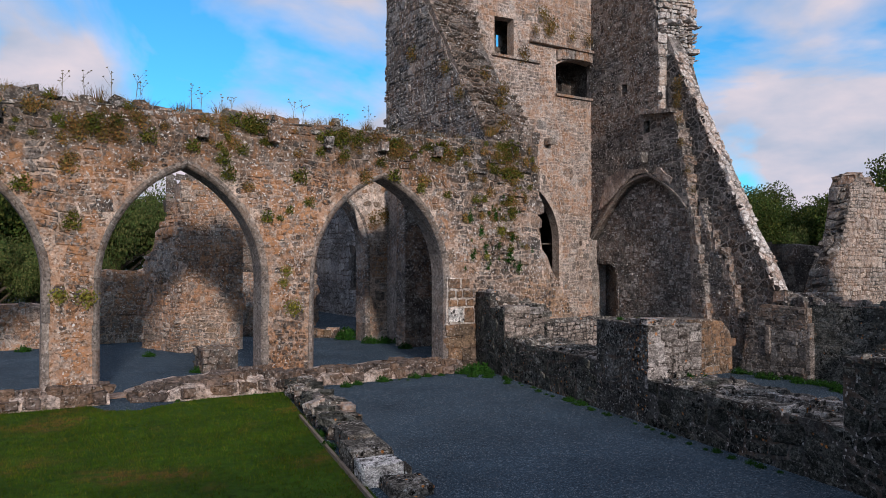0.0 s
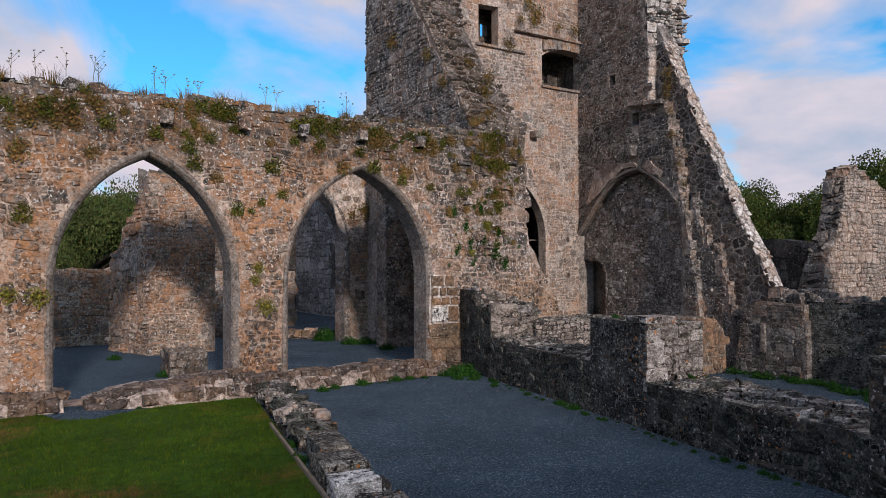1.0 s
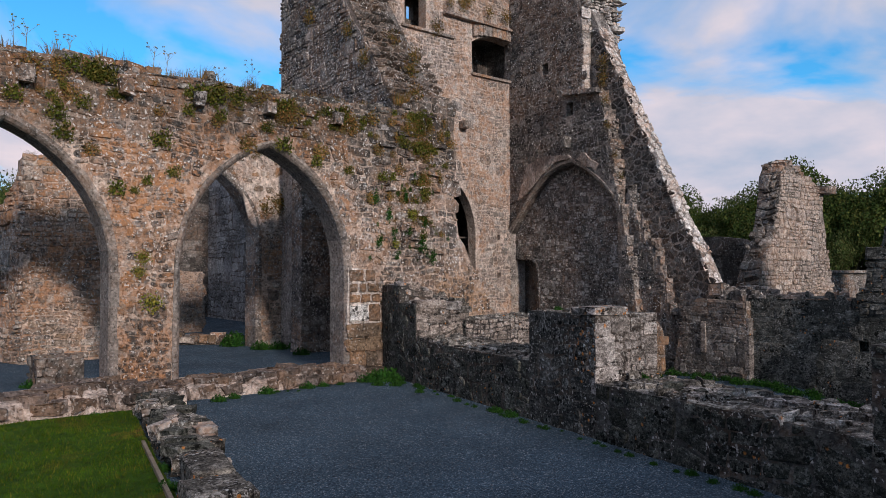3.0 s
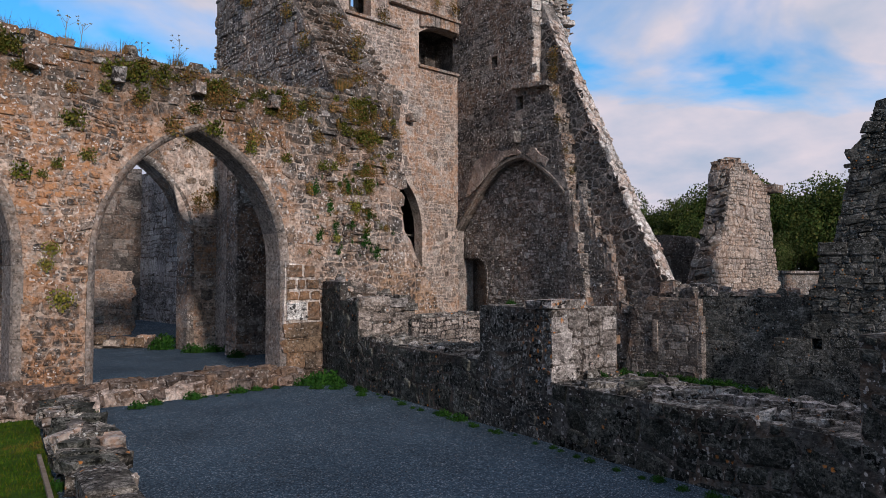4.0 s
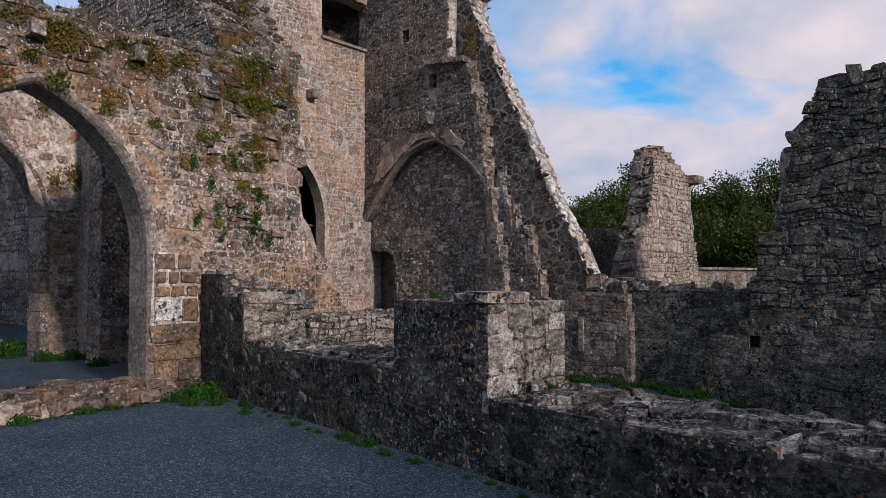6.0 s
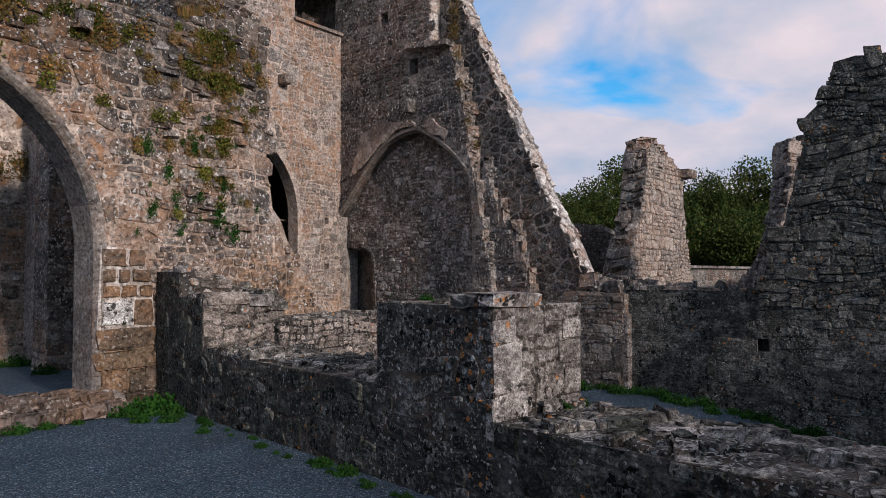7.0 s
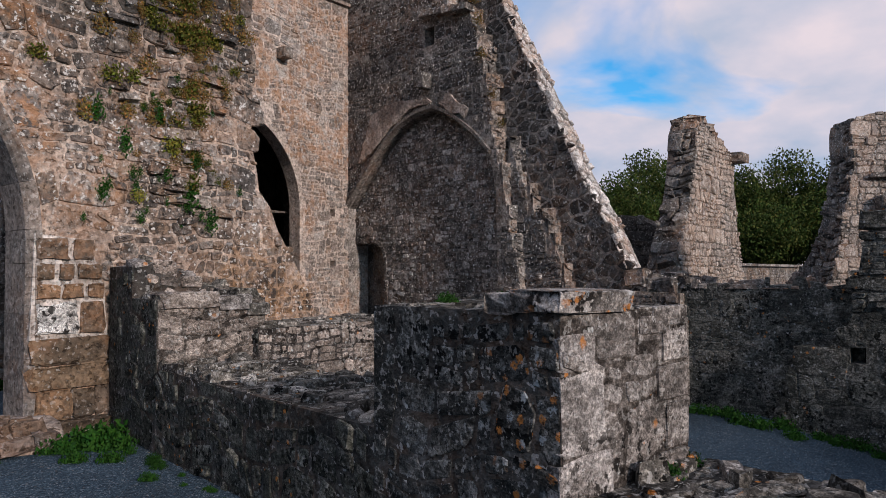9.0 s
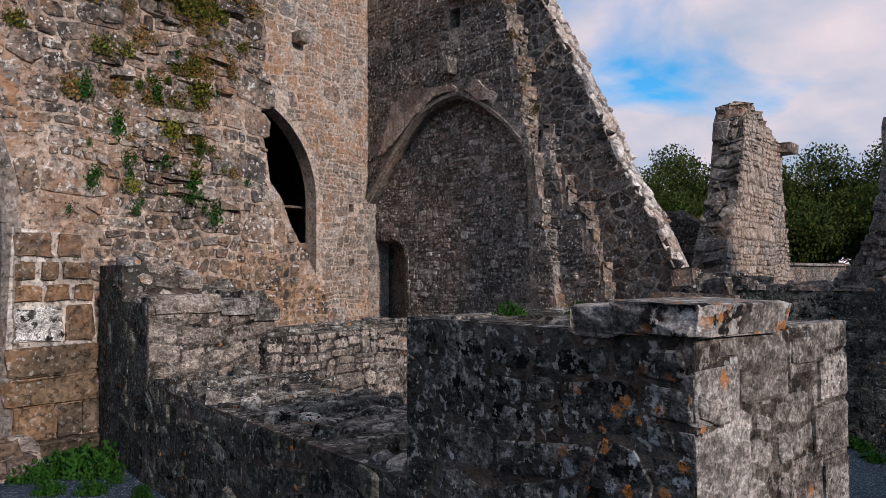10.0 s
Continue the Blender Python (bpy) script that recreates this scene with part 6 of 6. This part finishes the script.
def wall_plants():
    rng = random.Random(31)
    arches = [arch_line(c, h + 0.1, s, r + 0.1, 0.0) for c, h, s, r in ARCHES]

    def free(x, z):
        return not any(inside(a, x, z) for a in arches)

    # olive and rusty cushions along the head of the arcade
    band = []
    while len(band) < 170:
        x, z = rng.uniform(-2.6, 8.6), rng.choice((rng.gauss(4.3, 0.08), rng.gauss(4.12, 0.16), rng.gauss(4.2, 0.14), rng.uniform(2.6, 4.3)))
        if z < 4.5 and free(x, z):
            band.append((x, 11.93, z, rng.uniform(0.4, 1.45), rng.uniform(-25, 25)))
    while len(band) < 280:
        x, z = rng.gauss(8.6, 0.35), rng.uniform(2.2, 4.5)
        if 7.7 < x < 9.35 and rng.random() < 0.25 + (z - 2.2) / 2.6:
            band.append((x, 11.93, z, rng.uniform(0.3, 1.0), rng.uniform(-25, 25)))
    rng.shuffle(band)
    v, f = leaf_cloud(rng, 190, (0.15, 0.09, 0.10), 0.032, 0.06)
    scatter(link_mesh("cushion_plant", v, f, leaf_mat("olive_leaves", [(0.06, 0.088, 0.014), (0.10, 0.12, 0.02), (0.042, 0.056, 0.012), (0.16, 0.135, 0.03)])), "olive cushion plant rooted in the rubble wall", "plant", "plants on the arcade", band[:150])
    v, f = leaf_cloud(rng, 170, (0.17, 0.07, 0.12), 0.03, 0.08)
    scatter(link_mesh("cushion_plant", v, f, M_DRY), "rust-brown dried cushion plant on the rubble wall", "plant", "plants on the arcade", band[150:])
    v, f = leaf_cloud(rng, 150, (0.09, 0.07, 0.15), 0.034, 0.12)
    green = [(7.71, 11.92, 2.98, 1.0, 0), (7.97, 11.92, 2.72, 1.2, 20), (7.77, 11.92, 2.22, 0.9, -15), (8.67, 11.92, 2.25, 1.25, 10), (8.4, 11.92, 2.45, 1.0, 0), (8.88, 11.9, 2.0, 1.0, 5), (8.3, 11.9, 3.05, 1.1, 30),
             (8.05, 11.9, 2.4, 0.9, 0), (8.2, 11.92, 2.05, 0.7, 0), (8.72, 11.9, 2.6, 0.7, 0), (7.75, 11.92, 2.5, 0.6, 0), (8.5, 11.9, 3.4, 0.7, 0), (8.9, 11.9, 3.1, 0.6, 0), (7.6, 11.92, 1.95, 0.5, 0)]
    green = [(x, y, z, s * rng.uniform(0.45, 1.1), r) for x, y, z, s, r in green]
    for _ in range(26):
        green.append((rng.gauss(8.4, 0.3), 11.92, rng.uniform(1.9, 3.2), rng.uniform(0.2, 0.55), rng.uniform(-30, 30)))
    scatter(link_mesh("ivy_clump", v, f, M_GREEN), "fresh green leafy clump rooted in the wall joints", "plant", "leafy clumps on the wall", green)
    v, f = leaf_cloud(rng, 190, (0.17, 0.09, 0.10), 0.035, 0.14)
    hang = [(0.62, 11.92, 1.62, 1.0, 0), (0.98, 11.92, 1.6, 1.2, 0), (4.12, 11.92, 1.36, 1.15, 0), (4.0, 11.92, 1.95, 0.8, 0), (3.95, 11.92, 1.75, 0.7, 0), (8.45, 11.9, 2.75, 0.9, 0), (8.1, 11.9, 2.2, 0.6, 0)]
    scatter(link_mesh("hanging_plant", v, f, M_YELLOW), "yellow-green plant hanging on the wall face", "plant", "hanging plants on the piers", hang)
    rust = [(9.0, 12.6, 5.05, 1.3, 0), (9.1, 12.9, 5.6, 1.4, 0), (9.25, 13.0, 5.9, 1.2, 0), (9.05, 13.4, 6.3, 1.2, 0), (9.3, 12.3, 4.5, 1.0, 0), (9.1, 12.0, 4.1, 1.1, 0), (8.75, 12.0, 4.0, 1.0, 0), (9.25, 12.0, 3.7, 0.9, 0), (9.45, 15.7, 8.6, 1.0, 0),
            (12.9, 15.68, 8.75, 1.6, 0), (12.6, 15.68, 9.0, 1.5, 0), (12.75, 15.68, 8.55, 1.3, 0), (11.9, 15.66, 7.75, 1.4, 0), (13.6, 15.62, 8.5, 1.1, 0), (14.2, 15.62, 8.5, 1.3, 0), (12.3, 15.64, 8.5, 1.0, 0), (8.4, 14.0, 6.5, 1.2, -80), (8.4, 13.4, 5.8, 1.2, -80), (8.42, 15.6, 7.2, 1.4, -80),
            (14.3, 12.4, 5.4, 1.1, -90), (14.35, 12.5, 6.3, 1.2, -90), (14.35, 12.5, 6.6, 1.2, -90), (14.2, 11.95, 3.4, 1.1, -90), (14.05, 12.2, 5.6, 0.9, -90), (14.0, 12.1, 5.0, 0.8, -90), (14.0, 11.9, 4.3, 0.7, -90), (13.95, 11.7, 3.8, 0.7, -90), (14.1, 12.3, 6.0, 0.9, -90), (8.6, 16.95, 3.1, 1.6, 0), (8.3, 16.95, 3.3, 1.4, 0), (8.0, 16.95, 3.2, 1.3, 0), (8.45, 16.95, 3.35, 1.5, 0), (8.75, 16.95, 4.1, 1.5, 0), (7.8, 16.95, 4.5, 1.3, 0), (8.7, 16.95, 3.7, 1.2, 0)]
    v, f = leaf_cloud(rng, 220, (0.16, 0.09, 0.17), 0.032, 0.08)
    scatter(link_mesh("dried_plant", v, f, leaf_mat("rusty_leaves", [(0.20, 0.10, 0.035), (0.13, 0.10, 0.03), (0.26, 0.14, 0.05), (0.08, 0.08, 0.025)])), "rusty dried bush growing on the tower masonry", "plant", "plants on the tower", rust)
    v, f = blades(rng, 110, 0.16, 0.3, 0.004, 0.9)
    tops = [(-2.4 + i * 0.27 + rng.uniform(-0.1, 0.1), 12.1 + rng.uniform(-0.12, 0.2), 4.42, rng.uniform(0.4, 0.85), rng.uniform(0, 360)) for i in range(38)] + [(8.3, 12.1, 4.6, 0.8, 0), (8.5, 12.2, 4.7, 0.7, 90), (3.45, 17.3, 3.85, 0.5, 0), (3.75, 17.3, 3.85, 0.45, 40)]
    scatter(link_mesh("grass_tuft", v, f, M_DRY), "dry straw-coloured grass tuft on the wall head", "grass", "grass tufts on the wall head", tops)


wall_plants()


def weed(rng, height, flower):
    """A tall stalk with side branches and seed heads."""
    thing = new("tall_weed")
    verts, faces = [], []

    def stick(a, b, r):
        k = len(verts)
        for p, rr in ((a, r), (b, r * 0.6)):
            for i in range(4):
                verts.append(p + Vector((math.cos(i * 1.57) * rr, math.sin(i * 1.57) * rr, 0)))
        for i in range(4):
            j = (i + 1) % 4
            faces.append((k + i, k + j, k + 4 + j, k + 4 + i))

    tips = []
    top = Vector((rng.uniform(-0.05, 0.05), rng.uniform(-0.05, 0.05), height))
    stick(Vector((0, 0, 0)), top, 0.005)
    tips.append(top)
    for _ in range(rng.randint(4, 7)):
        k = rng.uniform(0.45, 0.95)
        a = top * k
        b = a + Vector((rng.uniform(-0.12, 0.12), rng.uniform(-0.1, 0.1), rng.uniform(0.05, 0.16)))
        stick(a, b, 0.0028)
        tips.append(b)
    link_mesh("stem", verts, faces, M_STALK, thing)
    for t in tips:
        v, f = leaf_cloud(rng, 12, (0.022, 0.022, 0.016), 0.018, flat=True)
        link_mesh("flower_head", [p + t for p in v], f, M_YELLOW if flower else M_STALK, thing)
    return thing


def weeds():
    rng = random.Random(33)
    spots = [(0.64, 0.42, 0), (0.95, 0.5, 0), (1.31, 0.55, 0), (1.63, 0.5, 1), (1.72, 0.42, 1), (2.5, 0.45, 1), (2.62, 0.35, 0), (3.02, 0.3, 0), (3.13, 0.3, 0), (4.13, 0.38, 0), (4.33, 0.33, 0), (5.12, 0.3, 0), (5.57, 0.42, 0), (-0.4, 0.5, 0)]
    for x, h, fl in spots:
        w = weed(rng, h, fl)
        w.location = (x, 12.1 + rng.uniform(-0.1, 0.1), 4.4)
        tagged(w, "tall yellow-flowered weed on the wall head" if fl else "tall dry weed stalk on the wall head", "weed", "weeds on the wall head")


weeds()


def foot_plants():
    rng = random.Random(35)
    v, f = leaf_cloud(rng, 430, (0.2, 0.2, 0.15), 0.04, 0.0, flat=True)
    spots = [(7.35, 11.25, 0.0, 1.2, 0), (7.55, 11.35, 0.0, 1.3, 90), (7.15, 11.3, 0.0, 0.9, 0), (7.5, 11.05, 0.0, 0.9, 0), (7.1, 10.9, 0, 0.6, 0), (7.28, 10.7, 0, 0.6, 0), (left_x(8.3) - 0.12, 8.3, 0.0, 0.5, 0), (left_x(8.0) - 0.12, 8.0, 0.0, 0.55, 0), (7.2, 10.0, 0, 0.4, 0), (4.75, 11.1, 0.0, 0.6, 0), (5.5, 11.27, 0.0, 0.7, 0), (6.14, 11.3, 0.0, 0.7, 0), (5.0, 11.2, 0.0, 0.5, 0), (6.4, 11.3, 0.0, 0.5, 0),
             (7.5, 6.5, 0.56, 0.5, 0), (7.75, 6.5, 0.56, 0.45, 0), (7.3, 7.15, 1.27, 0.3, 0), (7.1, 7.3, 1.27, 0.3, 0), (7.8, 16.6, 0.0, 1.3, 0), (8.15, 16.45, 0.0, 1.2, 0), (8.5, 16.3, 0.0, 1.2, 0), (8.05, 15.2, 0.0, 1.0, 0), (7.6, 17.7, 0.0, 1.6, 0), (7.75, 17.9, 0.1, 1.5, 0), (8.9, 15.2, 0.0, 0.8, 0), (3.0, 13.9, 0.0, 0.8, 0), (2.6, 16.7, 0.0, 0.8, 0), (0.3, 19.0, 0.0, 1.0, 0), (3.0, 7.6, 0, 0.6, 0), (3.15, 8.2, 0, 0.5, 0)]
    spots += [(13.6 + rng.uniform(-0.15, 0.2), 5.0 + i * 0.2, ground_z(13.6, 5.0 + i * 0.2), rng.uniform(0.5, 1.0), rng.uniform(0, 360)) for i in range(27)]
    spots += [(left_x(y) - 0.12 + rng.uniform(-0.08, 0.05), y, 0.0, rng.uniform(0.15, 0.38), rng.uniform(0, 360)) for y in [4.5 + i * 0.21 + rng.uniform(-0.1, 0.1) for i in range(32)]]
    spots += [(rng.uniform(2.0, 7.0), 11.2 + rng.uniform(-0.15, 0.1), 0.0, rng.uniform(0.15, 0.4), rng.uniform(0, 360)) for i in range(16)]
    scatter(link_mesh("nettle_clump", v, f, M_GREEN), "low bright green nettle clump at the wall foot", "plant", "nettles at the wall foot", spots)


foot_plants()


def tree(seed, height, radius, leaves, leaf, material, narrow=0.35, hang=0.0):
    """A tapered trunk with forked limbs and a lumpy crown of separate leaves."""
    rng = random.Random(seed)
    thing = new("tree")
    verts, faces = [], []

    def limb(a, b, r0, r1):
        k = len(verts)
        d = (b - a).normalized()
        s = d.orthogonal().normalized()
        t = d.cross(s)
        for p, r in ((a, r0), ((a + b) / 2 + s * 0.06 * (b - a).length, (r0 + r1) / 2), (b, r1)):
            for i in range(7):
                q = i * 2 * math.pi / 7
                verts.append(p + s * math.cos(q) * r + t * math.sin(q) * r)
        for j in range(2):
            for i in range(7):
                n = (i + 1) % 7
                faces.append((k + j * 7 + i, k + j * 7 + n, k + j * 7 + 7 + n, k + j * 7 + 7 + i))

    fork = Vector((rng.uniform(-0.2, 0.2), rng.uniform(-0.2, 0.2), height * 0.4))
    limb(Vector((0, 0, -0.3)), fork, height * 0.035, height * 0.024)
    lumps = []
    for i in range(15):
        a = i * 2.4 + rng.uniform(-0.4, 0.4)
        k = rng.uniform(0.3, 0.95)
        tip = Vector((math.cos(a) * radius * k, math.sin(a) * radius * k, height * rng.uniform(0.34, 0.88)))
        tip.z = min(tip.z, height * (0.95 - 0.45 * k * k))
        limb(fork * rng.uniform(0.6, 1.0), tip, height * 0.014, height * 0.003)
        lumps.append((tip, radius * rng.uniform(0.26, 0.44)))
    lumps.append((Vector((0, 0, height * 0.85)), radius * 0.4))
    link_mesh("trunk", verts, faces, M_BARK, thing)
    verts, faces = [], []
    for _ in range(leaves):
        c, r = rng.choice(lumps)
        d = Vector((rng.gauss(0, 1), rng.gauss(0, 1), rng.gauss(0, 0.8))).normalized() * r * (rng.random() ** 0.45)
        d *= 1 + 0.5 * noise.noise((c + d) * 1.3)
        p = c + d
        m = Euler((rng.uniform(0, 6.28), rng.uniform(0, 6.28), rng.uniform(0, 6.28))).to_matrix()
        s = leaf * rng.uniform(0.6, 1.4)
        k = len(verts)
        for q in ((-0.5, 0, 0), (0, -narrow, 0.1), (0.55, 0, 0), (0, narrow, 0.1)):
            w = m @ Vector(q) * s
            verts.append(p + Vector((w.x * (1 - 0.6 * hang), w.y * (1 - 0.6 * hang), w.z * (1 + hang))))
        faces += [(k, k + 1, k + 2), (k, k + 2, k + 3)]
    tagged(link_mesh("crown", verts, faces, material, thing))
    return thing


def plant_trees():
    rng = random.Random(37)
    a, b, c = tree(1, 8.0, 3.2, 42000, 0.125, M_TREE), tree(2, 7.0, 3.4, 42000, 0.12, M_TREE), tree(3, 6.2, 3.0, 44000, 0.13, M_BUSH, 0.24, 0.15)
    right = [(34.5, 25.0, 0.8), (36.5, 24.0, 0.78), (38.0, 27.0, 0.82), (41.0, 24.0, 0.88), (42.5, 21.5, 1.05), (44.0, 17.0, 1.02), (45.0, 14.8, 1.0), (43.5, 19.0, 0.85), (46.0, 12.0, 1.0), (46.0, 9.0, 1.05), (40.5, 27.5, 0.9), (47.5, 19.5, 0.9), (48.0, 6.0, 1.1), (45.5, 16.0, 0.75), (37.0, 20.5, 0.82)]
    left = [(-1.2, 26.5, 0.8), (-2.0, 31.0, 1.0), (0.6, 33.0, 0.95), (-4.5, 30.0, 1.0), (-7.5, 31.0, 1.1), (9.0, 38.0, 0.95), (3.0, 36.0, 0.8), (12.0, 42.0, 1.0)]
    for proto, spots, txt in ((a, right[0::2], "dark green broadleaf tree beyond the ruins"), (b, right[1::2] + left[0::2], "rounded dark green tree beyond the ruins"), (c, left[1::2] + [(3.2, 29.5, 0.8), (-4.2, 22.6, 0.5), (-2.4, 23.2, 0.55), (-0.6, 22.8, 0.5), (1.0, 23.6, 0.5), (-6.2, 22.8, 0.55), (5.0, 31.0, 0.85), (1.0, 27.5, 0.7), (44.5, 18.0, 0.8), (36.0, 22.0, 0.7), (42.0, 18.5, 0.75)], "light green bushy tree beyond the walls")):
        tagged(proto, txt, "tree", "trees round the ruins")
        for i, (x, y, s) in enumerate(spots):
            m = pose(x, y, -0.2, 0, 0, rng.uniform(0, 360)) @ Matrix.Diagonal((s, s, s, 1))
            if i == 0:
                proto.matrix_basis = m
            else:
                copy_thing(proto, m).matrix_basis = m


plant_trees()


def lawn_grass():
    rng = random.Random(39)
    verts, faces = [], []
    n = 0
    while n < 170000:
        x, y = rng.uniform(-5.5, 3.6), 3.2 + 8.4 * rng.random() ** 0.8
        if not inside(LAWN, x, y):
            continue
        n += 1
        tuft = 0.5 + noise.noise(Vector((x * 6.0, y * 6.0, 0.0))) + 0.6 * noise.noise(Vector((x * 1.5, y * 1.5, 4.0)))
        if rng.random() > 0.45 + tuft:
            continue
        h = rng.uniform(0.014, 0.034) * (0.7 + 0.7 * max(0.0, tuft))
        a = rng.uniform(0, 6.28)
        dx, dy = math.cos(a) * 0.0035, math.sin(a) * 0.0035
        lx, ly = rng.uniform(-0.025, 0.025), rng.uniform(-0.025, 0.025)
        k = len(verts)
        verts += [(x - dx, y - dy, 0.015), (x + dx, y + dy, 0.015), (x + lx, y + ly, 0.02 + h)]
        faces.append((k, k + 1, k + 2))
    ob = link_mesh("lawn_grass", verts, faces, M_GRASS)
    tagged(ob, "short mown green grass with thin brown patches", "grass", kind="stuff")


lawn_grass()


def loose_gravel():
    rng = random.Random(41)
    verts, faces = [], []
    for _ in range(2600):
        x, y = rng.uniform(2.9, 8.5), rng.uniform(3.0, 11.3)
        if inside(LAWN, x, y) or x > left_x(y) or x < 3.3 + (y - 5) * 0.162:
            continue
        r = rng.uniform(0.005, 0.013)
        k = len(verts)
        z = ground_z(x, y) + 0.006
        for q in ((1, 0, 0), (-0.4, 0.9, 0), (-0.5, -0.8, 0), (0, 0, 0.8)):
            verts.append((x + q[0] * r * rng.uniform(0.7, 1.2), y + q[1] * r * rng.uniform(0.7, 1.2), z + q[2] * r))
        faces += [(k, k + 1, k + 3), (k + 1, k + 2, k + 3), (k + 2, k, k + 3)]
    ob = link_mesh("loose_gravel", verts, faces, stone_mat("gravel_chips", [(0.05, 0.058, 0.072), (0.08, 0.09, 0.108), (0.15, 0.16, 0.18)], 0, 0.1, 0))
    tagged(ob, "loose pale limestone chips on the gravel yard", "gravel", kind="stuff")


loose_gravel()
